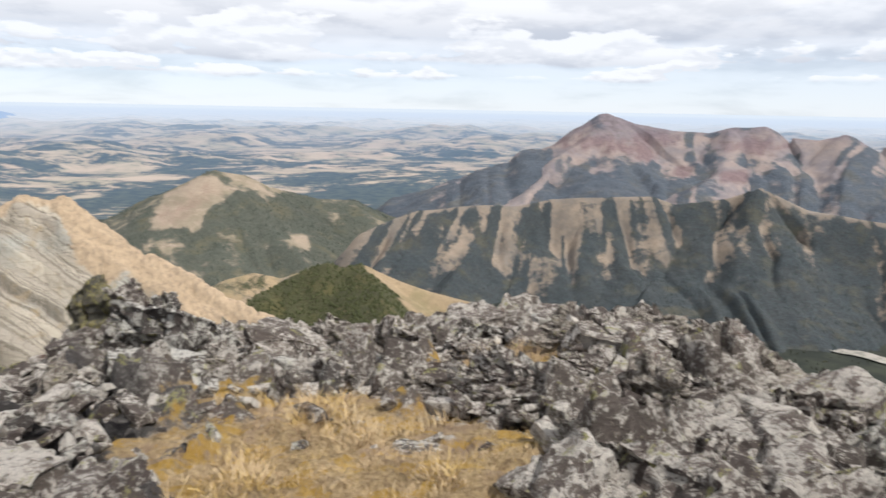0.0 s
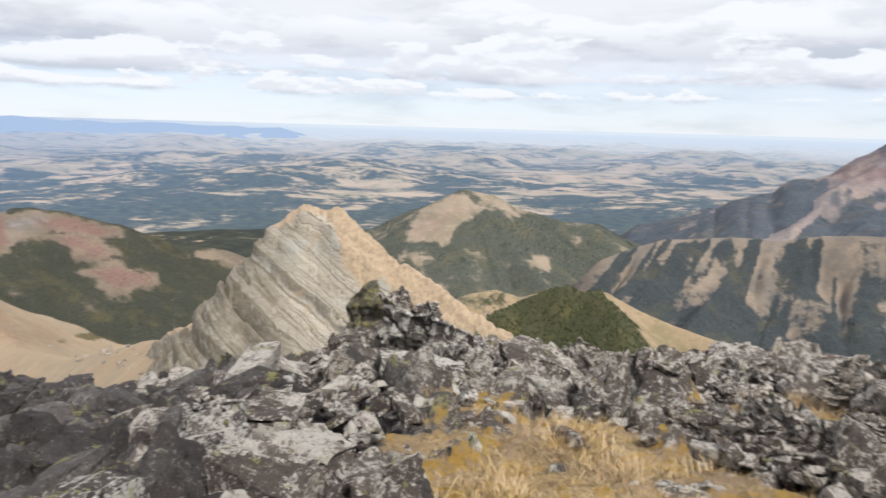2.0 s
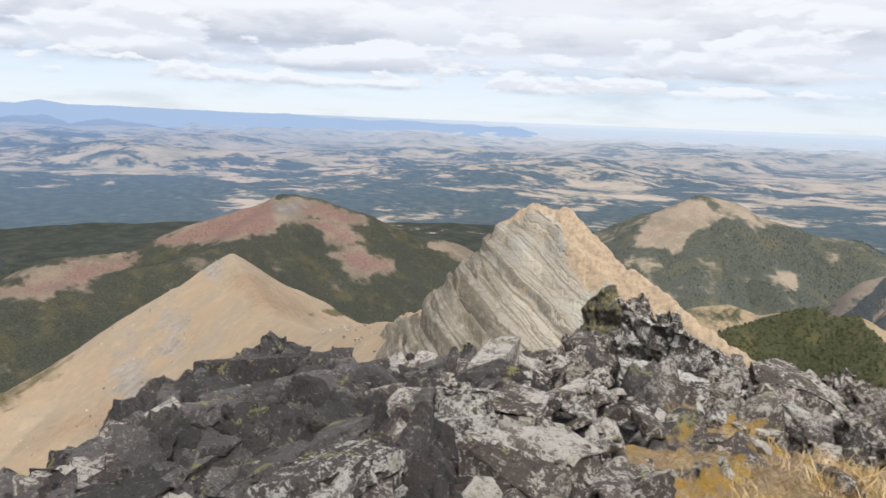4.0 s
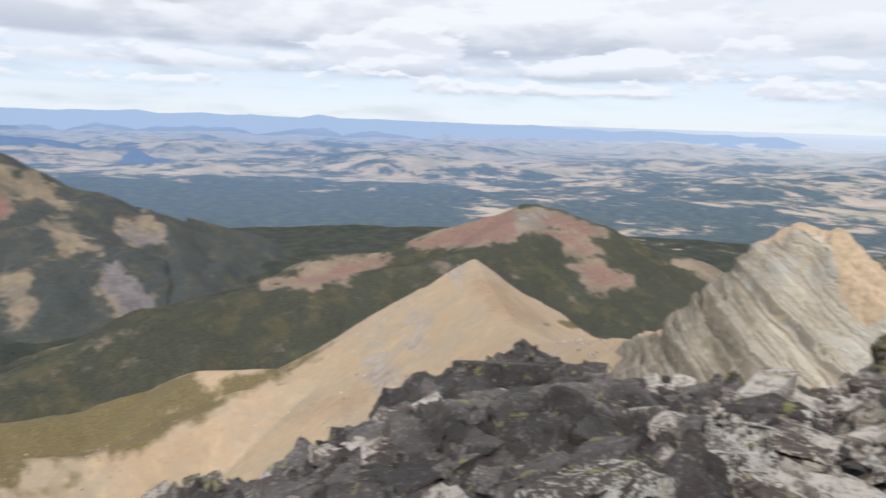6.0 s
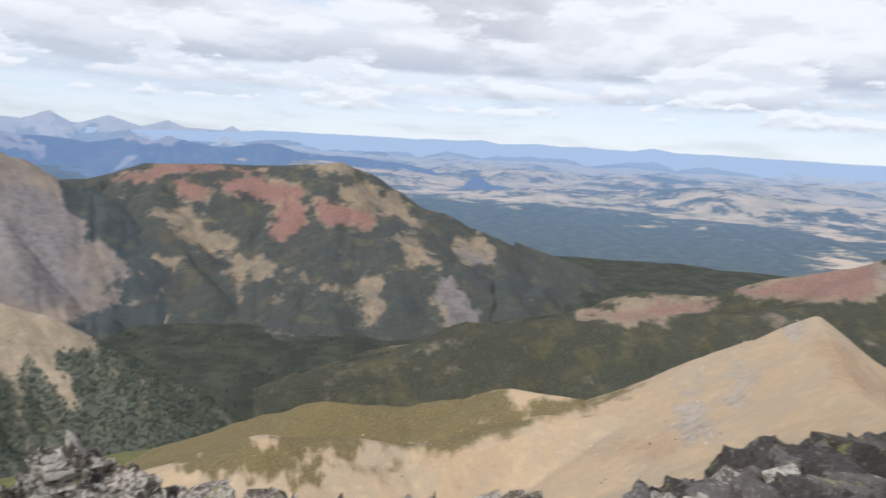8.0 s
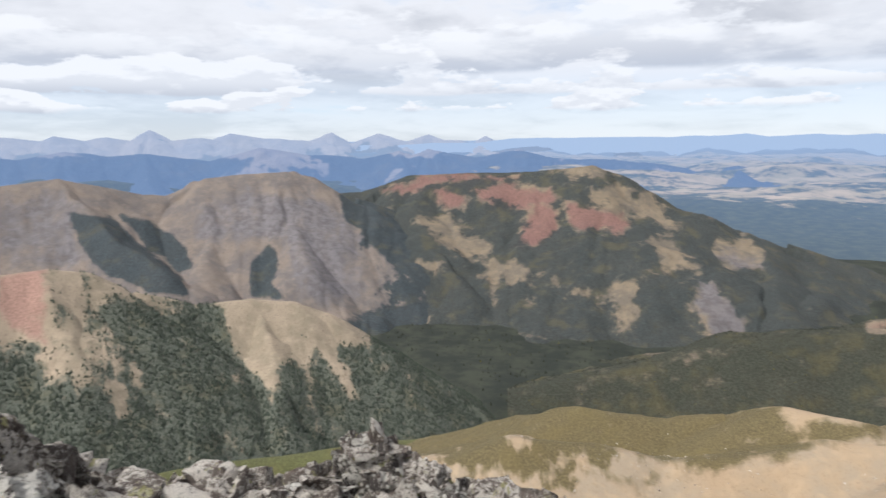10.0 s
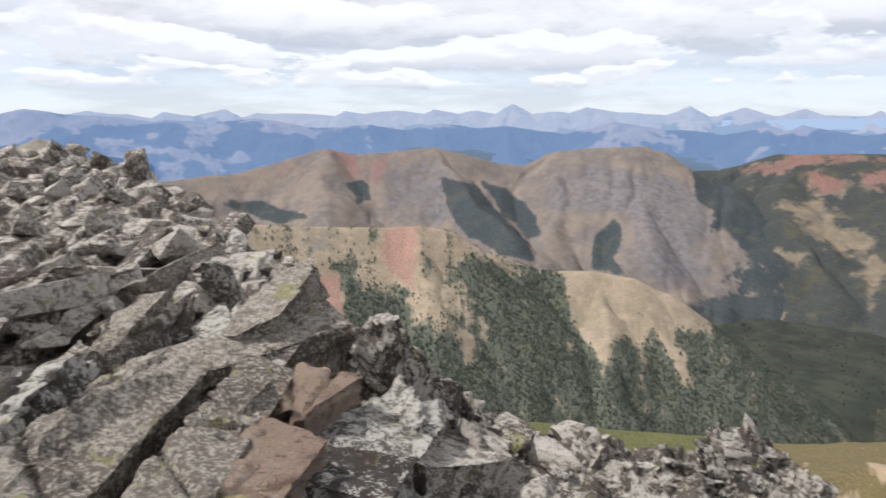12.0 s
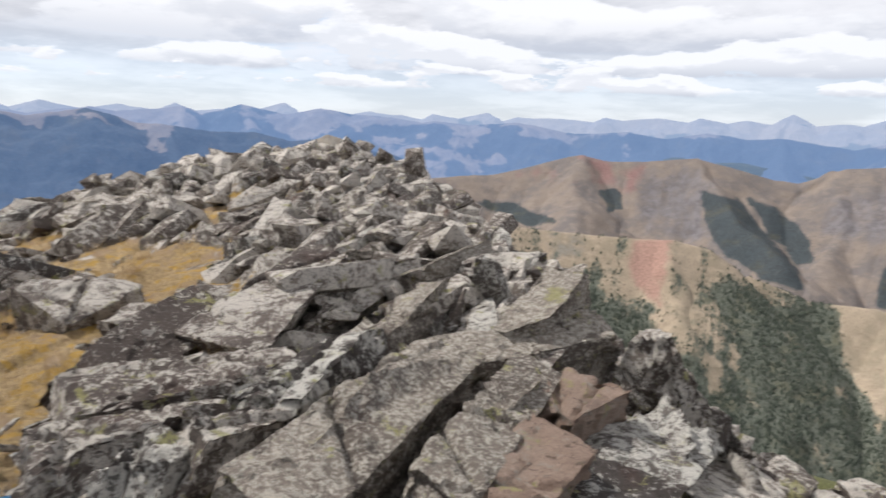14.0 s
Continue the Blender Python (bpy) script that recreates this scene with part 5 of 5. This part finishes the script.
block(7, (179.0, -18.6, 4.6), (171.2, -14.4, 5.7), 0.50, 0.42, M_DARK, 20, 0.3)
block(8, (171.5, -16.8, 5.0), (165.2, -11.2, 6.2), 0.52, 0.62, M_DARK, 24, 0.35)
block(9, (180.0, -20.0, 4.1), (166.8, -19.2, 4.3), 0.55, 0.26, M_DARK, 4, 0.2)
block(10, (179.6, -25.0, 3.4), (174.6, -23.6, 3.8), 0.40, 0.40, M_ROCK, 0, 0.35)
block(11, (158.5, -17.2, 4.8), (154.4, -12.6, 6.2), 0.30, 0.42, M_BLOCK, -10, 0.3)
block(12, (158.0, -13.6, 6.2), (151.0, -9.6, 7.4), 0.50, 0.55, M_BLOCK, -14, 0.3)
block(13, (153.5, -12.4, 6.4), (146.0, -11.6, 7.0), 0.42, 0.60, M_DARK, -10, 0.3)
block(14, (151.6, -22.5, 4.1), (145.4, -15.6, 5.0), 0.36, 0.75, M_DARK, 12, 0.2)
block(15, (140.6, -20.2, 4.8), (136.4, -17.4, 5.0), 0.85, 1.3, M_ROCK, 6, 0.9, 0.045)
block(69, (139.4, -18.6, 4.9), (137.2, -16.9, 4.95), 0.34, 0.8, M_ROCK, 12, 0.9, 0.03)
block(16, (143.4, -29.5, 3.2), (136.4, -21.6, 4.6), 0.75, 0.70, M_PALE, 8, 0.35, 0.03)
block(17, (136.5, -28, 3.8), (131.2, -24.3, 4.7), 0.70, 0.60, M_ROCK, 10, 0.4)
block(18, (131.0, -27, 4.5), (127.0, -24.0, 5.0), 0.45, 0.50, M_ROCK, 0, 0.4)
block(19, (124.5, -27.5, 4.6), (121.0, -25.3, 5.0), 0.42, 0.45, M_ROCK, 0, 0.4)
block(20, (112.6, -24.6, 5.0), (108.2, -23.6, 5.1), 0.40, 0.80, M_ROCK, 0, 0.35, 0.05)
block(21, (117.5, -27.5, 4.8), (113.0, -26.2, 5.0), 0.40, 0.45, M_ROCK, 0, 0.4)
block(22, (106.0, -28.8, 4.9), (101.0, -28.4, 5.0), 0.36, 0.40, M_ROCK, 0, 0.4)
block(23, (176.0, -25.8, 3.1), (172.5, -24.8, 3.3), 0.30, 0.28, M_PALE, 0, 0.4)
block(24, (-178, -23.5, 3.5), (171.0, -22.4, 3.6), 0.34, 0.24, M_DARK, 6, 0.3)
block(25, (172.0, -24.3, 3.2), (165.5, -22.6, 3.6), 0.24, 0.26, M_ROCK, 10, 0.35)
block(26, (-177, -14.0, 6.2), (177, -12.4, 6.6), 0.5, 0.4, M_DARK, 10, 0.35)
block(27, (178, -15.8, 5.6), (175.2, -14.2, 5.9), 0.32, 0.3, M_DARK, 0, 0.35)

# dark blocks and the white-crusted ones beside them
block(31, (40.6, -23.0, 4.1), (34.0, -22.4, 4.1), 0.55, 0.75, M_PALE, -34, 0.25)
block(32, (49.0, -29.0, 3.1), (42.6, -26.0, 3.5), 0.45, 0.50, M_PALE, -20, 0.3)
block(33, (55.0, -19.0, 6.6), (46.2, -20.0, 6.2), 0.75, 0.85, M_BLACK, -14, 0.25)
block(34, (57.5, -23.4, 5.0), (48.0, -23.6, 4.7), 0.85, 0.70, M_BLACK, -10, 0.25)
block(35, (63.5, -25.6, 4.8), (57.0, -21.6, 5.6), 0.60, 0.60, M_BLACK, -12, 0.3)
block(36, (63.0, -29.5, 3.6), (54.5, -25.8, 4.1), 0.60, 0.55, M_BLACK, -16, 0.3)
block(37, (53.0, -28.6, 3.4), (45.5, -25.2, 3.9), 0.55, 0.55, M_BLACK, -18, 0.3)
block(38, (44.0, -22.6, 5.0), (40.8, -20.6, 5.4), 0.55, 0.60, M_BLACK, 0, 0.3)
block(39, (38.0, -19.2, 6.0), (31.8, -20.2, 5.6), 0.55, 0.65, M_BLACK, -20, 0.35)
block(40, (54.4, -19.4, 6.9), (50.6, -18.4, 7.0), 0.50, 0.55, M_BLACK, 0, 0.35)
block(63, (52.4, -18.3, 6.8), (50.2, -17.9, 7.0), 0.50, 0.60, M_BLACK, 24, 0.4)
block(64, (58.5, -20.4, 5.6), (55.5, -20.0, 6.0), 0.42, 0.60, M_BLACK, 30, 0.4)
block(65, (50.6, -22.4, 4.6), (49.4, -20.6, 5.6), 0.34, 0.62, M_BLACK, -28, 0.3)
block(66, (47.0, -24.0, 4.2), (45.4, -21.4, 5.2), 0.36, 0.60, M_BLACK, 30, 0.3)
block(67, (54.8, -25.0, 4.2), (53.4, -22.2, 5.2), 0.34, 0.60, M_BLACK, -30, 0.3)
block(41, (66.5, -28.0, 4.0), (62.0, -26.0, 4.5), 0.40, 0.45, M_ROCK, 0, 0.4)
block(42, (33.2, -27.2, 3.4), (27.0, -24.6, 3.8), 0.50, 0.50, M_ROCK, -12, 0.35)
block(43, (27.5, -28.5, 3.2), (22.5, -26.8, 3.5), 0.36, 0.36, M_DARK, -6, 0.35)
block(44, (27.2, -13.6, 8.5), (24.6, -13.1, 8.3), 0.62, 1.5, M_MOSSY, 0, 0.35)
block(45, (23.6, -15.4, 7.6), (17.6, -17.0, 7.2), 0.80, 0.90, M_PALE, -14, 0.45, 0.07)
block(61, (24.4, -14.6, 8.0), (22.6, -14.0, 8.0), 0.40, 0.9, M_DARK, 10, 0.5, 0.05)
block(62, (21.8, -14.9, 8.0), (20.2, -14.5, 8.0), 0.36, 0.8, M_PALE, -8, 0.5, 0.06)
block(46, (24.5, -18.6, 6.2), (18.2, -19.6, 6.0), 0.45, 0.50, M_PALE, -20, 0.35)
block(47, (14.6, -18.4, 7.0), (9.6, -17.6, 7.2), 0.75, 0.85, M_ROCK, -12, 0.4)
block(48, (9.4, -16.9, 8.4), (7.4, -17.0, 8.4), 0.40, 0.75, M_ROCK, 0, 0.5)
block(49, (0.4, -16.8, 7.4), (-4.6, -16.0, 7.6), 0.60, 0.60, M_DARK, 6, 0.35)
block(50, (-5.4, -16.2, 7.8), (-9.6, -15.5, 8.0), 0.60, 0.60, M_DARK, 6, 0.35)
block(51, (-10.2, -18.2, 6.0), (-14.2, -15.9, 7.0), 0.70, 0.65, M_ROCK, 10, 0.4)
block(52, (-13.5, -17.8, 5.8), (-18.2, -17.0, 6.2), 0.70, 0.50, M_DARK, 12, 0.3)
block(53, (-25.0, -18.2, 6.0), (-31.5, -20.2, 5.6), 0.60, 0.95, M_DARK, 20, 0.3)
block(54, (-16.5, -21.0, 5.0), (-30.5, -26.5, 3.7), 0.70, 0.60, M_DARK, 22, 0.3, 0.05)
block(55, (-11.0, -24.5, 3.9), (-24.0, -29.5, 3.2), 0.60, 0.55, M_DARK, 18, 0.35, 0.05)
block(56, (-8.0, -26.2, 3.5), (-13.0, -28.8, 3.2), 0.40, 0.40, M_ROCK, 10, 0.4)
block(57, (6.4, -32.4, 3.0), (3.8, -31.8, 3.1), 0.26, 0.22, M_ROCK, 0, 0.4)
block(58, (3.2, -27.7, 3.9), (-1.0, -27.5, 4.0), 0.40, 0.12, M_PALE, 0, 0.3)
block(59, (34.8, -22.0, 4.4), (29.6, -23.0, 4.2), 0.50, 0.50, M_ROCK, -14, 0.35)
block(60, (-21.5, -20.5, 5.2), (-26.5, -22.8, 4.6), 0.55, 0.50, M_ROCK, 16, 0.3)

# ragged rocks along the rim, up to the line where they end against the view
LINE_AZ = [-36, -32.5, -28, -25, -22, -20, -17, -15, -12, -10, -7, -3, 0, 4, 6.5, 8.5, 11, 13, 16, 18, 20, 22, 25, 27, 30, 34, 38, 42, 45, 50, 53, 56, 60, 64, 68, 72, 98, 103, 106, 109, 112, 117, 122, 127, 131]
LINE_EL = [-22.6, -20.6, -18.7, -17.5, -16.7, -16.1, -15.4, -15.5, -15, -15.6, -15.2, -15.8, -16.6, -17.6, -17.6, -17, -18.4, -17.4, -17.8, -18.2, -16.2, -15, -15, -17, -18.5, -19.5, -20.4, -21, -20.4, -19.2, -18.6, -20.6, -21.3, -25, -28, -29, -31, -29.4, -28.6, -24.6, -25.0, -28.2, -28.4, -27.4, -25.0]
rnd = random.Random(11)
KINDS, LONG = [], []
for k in range(18):
    mat = (M_ROCK, M_DARK, M_BLOCK, M_PALE, M_DARK, M_ROCK)[k % 6]
    size = ((1.0, 0.8, 0.62), (1.1, 0.7, 0.45), (0.9, 0.7, 0.85))[k % 3]
    KINDS.append((rock_mesh("rock", 100 + k, size, mat, 0.045, 0.04, 0.7, 8, 2, 0.06, 0.13 if k % 2 else 0.07, 3),
                  "angular %s rock lying in the summit rubble" % WORDS[mat.name]))
for k in range(10):
    mat = (M_ROCK, M_BLOCK, M_BLOCK, M_DARK, M_BLOCK)[k % 5]
    LONG.append((rock_mesh("rock", 140 + k, (2.1, 0.85, 0.55), mat, 0.07, 0.03, 0.2, 4, 2, 0.05, 0.03, 1),
                 "slabby %s rock lying on the rocky knoll" % WORDS[mat.name]))


SOOTY = [(rock_mesh("rock", 190 + k, (1.0, 0.8, 0.75), M_BLACK, 0.045, 0.03, 0.45, 5, 2, 0.03, 0.02, 1),
          "angular blackish rock among the dark blocks") for k in range(5)]
FINS = []
for k in range(8):
    mat = (M_DARK, M_ROCK, M_BLOCK, M_DARK)[k % 4]
    FINS.append((rock_mesh("rock", 170 + k, (1.1, 0.42, 0.95), mat, 0.045, 0.04, 0.8, 9, 2, 0.05, 0.08, 3),
                 "jagged upright fin of %s rock" % WORDS[mat.name]))


def rim_rocks():
    az = -37.0
    while az < 72 or 97 < az < 132:
        az += rnd.uniform(1.5, 2.5)
        if 71 < az < 97:
            az = 97.5
        d = float(np.interp(az, RIM_AZ, RIM_D)) + rnd.uniform(-0.7, 0.5)
        p = sight(az, float(np.interp(az, LINE_AZ, LINE_EL)) - abs(rnd.gauss(0, 0.7)), d)
        kinds = SOOTY if 42 < az < 72 else [k for k in KINDS if az < 95 or "dark" not in k[1]]
        me, label = kinds[rnd.randrange(len(kinds))]
        s = rnd.uniform(0.34, 0.7)
        place_rock(me, "rock", p.x, p.y, p.z - 0.34 * s, rnd.uniform(-30, 30), rnd.uniform(-40, 40), rnd.uniform(0, 360),
                   (s * rnd.uniform(0.8, 1.2), s, s * rnd.uniform(0.9, 1.3)), label, "rim rocks")


rim_rocks()


def open_spots(count, az, dist, limit=0.3):
    """Places on the stony ground, off the turf."""
    g = np.random.default_rng(int(count + 10 * dist[0] + az[1]))
    a = g.uniform(*az, count * 6)
    rim = np.interp((a + 180) % 360 - 180, RIM_AZ, RIM_D)
    far = np.minimum(dist[1], rim + 1.2)
    d = np.sqrt(g.uniform(0, 1, len(a)) * (np.maximum(far, dist[0]) ** 2 - dist[0] ** 2) + dist[0] ** 2)
    x, y = -np.sin(np.radians(a)) * d, np.cos(np.radians(a)) * d
    ok = (far > dist[0]) & ((turf_at(x, y) < limit) | (g.random(len(a)) < 0.25 * limit - 0.05))
    return [(float(p), float(q), float(r)) for p, q, r in zip(x[ok], y[ok], d[ok])][:count]


def scatter_rocks(count, az, dist, size, aligned=None):
    kinds = KINDS if aligned is None else LONG
    for x, y, d in open_spots(count, az, dist):
        me, label = kinds[rnd.randrange(len(kinds))]
        s = size[0] * (size[1] / size[0]) ** (rnd.random() ** 1.6)
        turn = rnd.uniform(0, 360) if aligned is None else rnd.gauss(aligned, 9)
        stretch = rnd.uniform(0.9, 1.4) if aligned is None else rnd.uniform(0.8, 1.4)
        flat_by = rnd.uniform(0.7, 1.1) if aligned is None else rnd.uniform(0.7, 1.2)
        place_rock(me, "rock", x, y, ground_z(x, y) + s * 0.02, rnd.gauss(18 if aligned else 0, 12), rnd.gauss(4 if aligned else 0, 9), turn,
                   (s * stretch, s * rnd.uniform(0.7, 1.0), s * flat_by), label, "summit rocks")


scatter_rocks(40, (-40, 36), (2.8, 9), (0.25, 0.6))
for x, y, d in open_spots(20, (43, 68), (3.2, 7.5)):
    me, label = SOOTY[rnd.randrange(len(SOOTY))]
    s = rnd.uniform(0.35, 0.8)
    place_rock(me, "rock", x, y, ground_z(x, y) + 0.02 * s, rnd.gauss(0, 22), rnd.gauss(0, 22), rnd.uniform(0, 360),
               (s * rnd.uniform(0.9, 1.3), s, s * rnd.uniform(0.8, 1.2)), label, "dark summit rocks")
# upright fins that follow the strike of the beds beside the turf
for x, y, d in open_spots(58, (-38, 22), (3.6, 9.5), 0.2):
    me, label = FINS[rnd.randrange(len(FINS))]
    s = rnd.uniform(0.28, 0.62)
    place_rock(me, "rock", x, y, ground_z(x, y) - 0.02 * s, rnd.gauss(-24, 14), rnd.gauss(8, 16), rnd.gauss(-38, 16),
               (s * rnd.uniform(0.9, 1.5), s, s * rnd.uniform(0.7, 1.1)), label, "summit fins")
scatter_rocks(18, (100, 140), (3.0, 6), (0.2, 0.45))
scatter_rocks(78, (151, 190), (5.4, 20), (0.3, 0.8), 44)
scatter_rocks(12, (168, 192), (3.2, 5.2), (0.25, 0.5), 44)


# ---------------------------------------------------------------- a blue pack left beside the rocks
def blue_pack():
    m, n = material("blue_nylon")
    co = n.add("ShaderNodeTexCoord").outputs["Object"]
    weave = n.noise(co, 60.0, 3.0)
    shader = principled(n, n.mix(n.step(weave, 0.4, 0.6), (0.03, 0.36, 0.72), (0.02, 0.30, 0.62)), 0.5, weave, 0.3, 0.004)
    n.add("ShaderNodeOutputMaterial", {0: shader})
    p = flat(-173.8, 3.2)
    pack = tagged(new("rucksack"), "bright blue nylon rucksack lying on the rubble", "rucksack")
    pack.location = (p.x, p.y, ground_z(p.x, p.y) + 0.02)

    def piece(name, size, at, label=""):
        bm = bmesh.new()
        bmesh.ops.create_cube(bm, size=1.0)
        bmesh.ops.scale(bm, vec=size, verts=bm.verts)
        bmesh.ops.bevel(bm, geom=list(bm.edges), offset=min(size) * 0.35, segments=4, affect="EDGES")
        me = bpy.data.meshes.new(name)
        for f in bm.faces:
            f.smooth = True
        bm.to_mesh(me)
        bm.free()
        me.materials.append(m)
        ob = new(name, me)
        ob.parent, ob.location = pack, at
        return tagged(ob, label)

    piece("bag", (0.34, 0.46, 0.24), (0, 0, 0.12))
    piece("lid", (0.36, 0.20, 0.10), (0, 0.19, 0.22), "folded top lid")
    for k in (-0.09, 0.09):
        piece("strap", (0.05, 0.44, 0.03), (k, 0, 0.255), "padded shoulder strap")


blue_pack()


# ---------------------------------------------------------------- small rubble and dry grass
def shape_of(me):
    me.calc_loop_triangles()
    v = np.array([p.co[:] for p in me.vertices])
    t = np.array([p.vertices[:] for p in me.loop_triangles])
    return v, t


def chip(seed):
    """A small splinter: the hull of a knocked-about box."""
    g = np.random.default_rng(seed)
    bm = bmesh.new()
    for c in [(i, j, k) for i in (-1, 1) for j in (-1, 1) for k in (-1, 1)]:
        bm.verts.new(np.array(c) * g.uniform(0.45, 1.0, 3) * (0.5, 0.36, 0.27))
    for _ in range(7):
        p = g.normal(0, 1, 3)
        bm.verts.new(p / np.abs(p).max() * g.uniform(0.7, 1.05) * (0.5, 0.36, 0.27))
    hull = bmesh.ops.convex_hull(bm, input=bm.verts)
    bmesh.ops.delete(bm, geom=[v for v in hull["geom_interior"] if isinstance(v, bmesh.types.BMVert)], context="VERTS")
    me = bpy.data.meshes.new("chip")
    bm.to_mesh(me)
    bm.free()
    return shape_of(me)


CHIPS = [chip(300 + k) for k in range(16)]


def rubble(name, label, count, az, dist, size, aligned=None, mats=(M_ROCK, M_DARK, M_PALE)):
    g = np.random.default_rng(count)
    spots = open_spots(count, az, dist, 0.5)
    x, y, d = np.array(spots).T
    s = size[0] * (size[1] / size[0]) ** (g.random(count) ** 1.7) * (1 + 0.04 * d)
    z = summit_height(x, y, False) + s * g.uniform(-0.05, 0.35, count)
    turn = g.uniform(0, 360, count) if aligned is None else g.normal(aligned, 13, count)
    long = g.uniform(0.9, 1.7, count) * (1.0 if aligned is None else 1.7)
    lean = 0 if aligned is None else 16
    turns = turned(g.normal(lean, 24 - lean / 2, count), g.normal(0, 24 - lean / 2, count), turn, s * long, s * g.uniform(0.7, 1.1, count), s * g.uniform(0.6, 1.1, count))
    joined(name, label, "rubble", CHIPS, g.integers(len(CHIPS), size=count), turns, np.stack([x, y, z], -1), g.choice([0, 0, 0, 1, 1, 2], count), mats)


rubble("rubble", "loose grey lichened rubble covering the summit", 1700, (-8, 34), (2.2, 11), (0.04, 0.22), None, (M_ROCK, M_DARK, M_PALE))
rubble("rubble", "dark grey splintered rubble beside the turf", 1400, (-42, -6), (2.2, 9), (0.04, 0.22), None, (M_DARK, M_ROCK, M_BLOCK))
rubble("rubble", "blackish rubble between the dark blocks", 1100, (34, 72), (2.2, 9), (0.06, 0.42), None, (M_BLACK, M_DARK, M_DARK))
rubble("rubble", "pale lichened rubble along the summit edge", 900, (98, 146), (2.6, 7), (0.06, 0.32), None, (M_ROCK, M_ROCK, M_PALE))
rubble("rubble", "slabby grey rubble covering the rocky knoll", 2900, (144, 194), (5.2, 20), (0.07, 0.44), 44, (M_ROCK, M_ROCK, M_PALE))
rubble("rubble", "grey stone chips beside the long blocks", 420, (164, 194), (2.6, 5.2), (0.05, 0.22), 44)


def straw_material():
    m, n = material("dry_grass")
    pick = n.add("ShaderNodeNewGeometry").outputs["Random Per Island"]
    co = n.add("ShaderNodeTexCoord").outputs["Object"]
    col = n.mix(pick, (0.72, 0.56, 0.34), (0.46, 0.33, 0.19))
    col = n.mix(n.math("MULTIPLY", n.step(n.noise(co, 2.6, 4.0), 0.53, 0.60), 0.6), col, (0.62, 0.42, 0.10))
    col = n.mix(n.math("MULTIPLY", n.step(n.noise(co, 1.9, 4.0, 0.6), 0.55, 0.66), 0.7), col, (0.26, 0.17, 0.10))
    n.add("ShaderNodeOutputMaterial", {0: principled(n, col, 0.8)})
    return m


def grass():
    v = np.array([[-0.012, 0, 0], [0.012, 0, 0], [0.008, 0.10, 0.6], [-0.008, 0.10, 0.6], [0, 0.34, 1.0]])
    t = np.array([[0, 1, 2], [0, 2, 3], [3, 2, 4]])
    g = np.random.default_rng(5)
    xs, ys = [], []
    for az, d, r in TURF:
        c = flat(az, d)
        count = int(420 * r * r) + 20
        q, w = r * 1.15 * np.sqrt(g.random(count)), g.uniform(0, 6.283, count)
        xs.append(c.x + q * np.cos(w))
        ys.append(c.y + q * np.sin(w))
    x, y = np.concatenate(xs), np.concatenate(ys)
    ok = (turf_at(x, y) > 0.5) & (np.hypot(x, y) > 2.2) & (value2(x / 0.22, y / 0.22, 17) > 0.3)
    x, y = x[ok], y[ok]
    tall = g.uniform(0.03, 0.075, len(x)) * np.where(value2(x / 0.35, y / 0.35, 7) > 0.68, 1.8, 0.8)
    x, y, tall = np.repeat(x, 10), np.repeat(y, 10), np.repeat(tall, 10)
    count = len(x)
    x, y, tall = x + g.normal(0, 0.035, count), y + g.normal(0, 0.035, count), tall * g.uniform(0.6, 1.3, count)
    turns = turned(g.normal(0, 22, count), g.normal(0, 22, count), g.uniform(0, 360, count), np.maximum(tall, 0.06) * 2.2, tall * 2.2, tall)
    place = np.stack([x, y, summit_height(x, y) - 0.008], -1)
    joined("dry_grass", "dry straw-coloured grass tufts between the rocks", "grass", [(v, t)], np.zeros(count, int), turns, place, np.zeros(count, int), (straw_material(),))


grass()


# ---------------------------------------------------------------- loose stones on the tan peak
def loose_stones(count):
    x, y, h, _, keep = GRIDS["tan_peak"]
    a, d = np.degrees(np.arctan2(-x, y)), np.hypot(x, y)
    weight = 0.03 + patches(((60.5, -16.5, 1.4, 3.0), (63.5, -20, 2.0, 3.5), (57.2, -12.5, 1.5, 1.6), (70, -25, 5, 2), (45, -17.2, 3, 0.8), (86, -25.5, 8, 1.6)), a, d, h)
    weight = weight * keep * (a > 36) * (a < 112)
    g = np.random.default_rng(77)
    at = g.choice(weight.size, count, p=(weight / weight.sum()).ravel())
    s = 0.25 * 5.0 ** (g.random(count) ** 2)
    zero = np.zeros(count)
    place = np.stack([x.ravel()[at] + g.normal(0, 0.6, count), y.ravel()[at] + g.normal(0, 0.6, count), h.ravel()[at] + 0.1 * s], -1)
    turns = turned(g.normal(0, 25, count), g.normal(0, 25, count), g.uniform(0, 360, count), s * 1.3, s, s * 0.8)
    scree = joined("scree", "grey stones strewn over the tan slope", "", CHIPS, g.integers(len(CHIPS), size=count), turns, place, zero.astype(int), (M_DARK,))
    scree.parent = bpy.data.objects["tan_peak"]


loose_stones(2200)
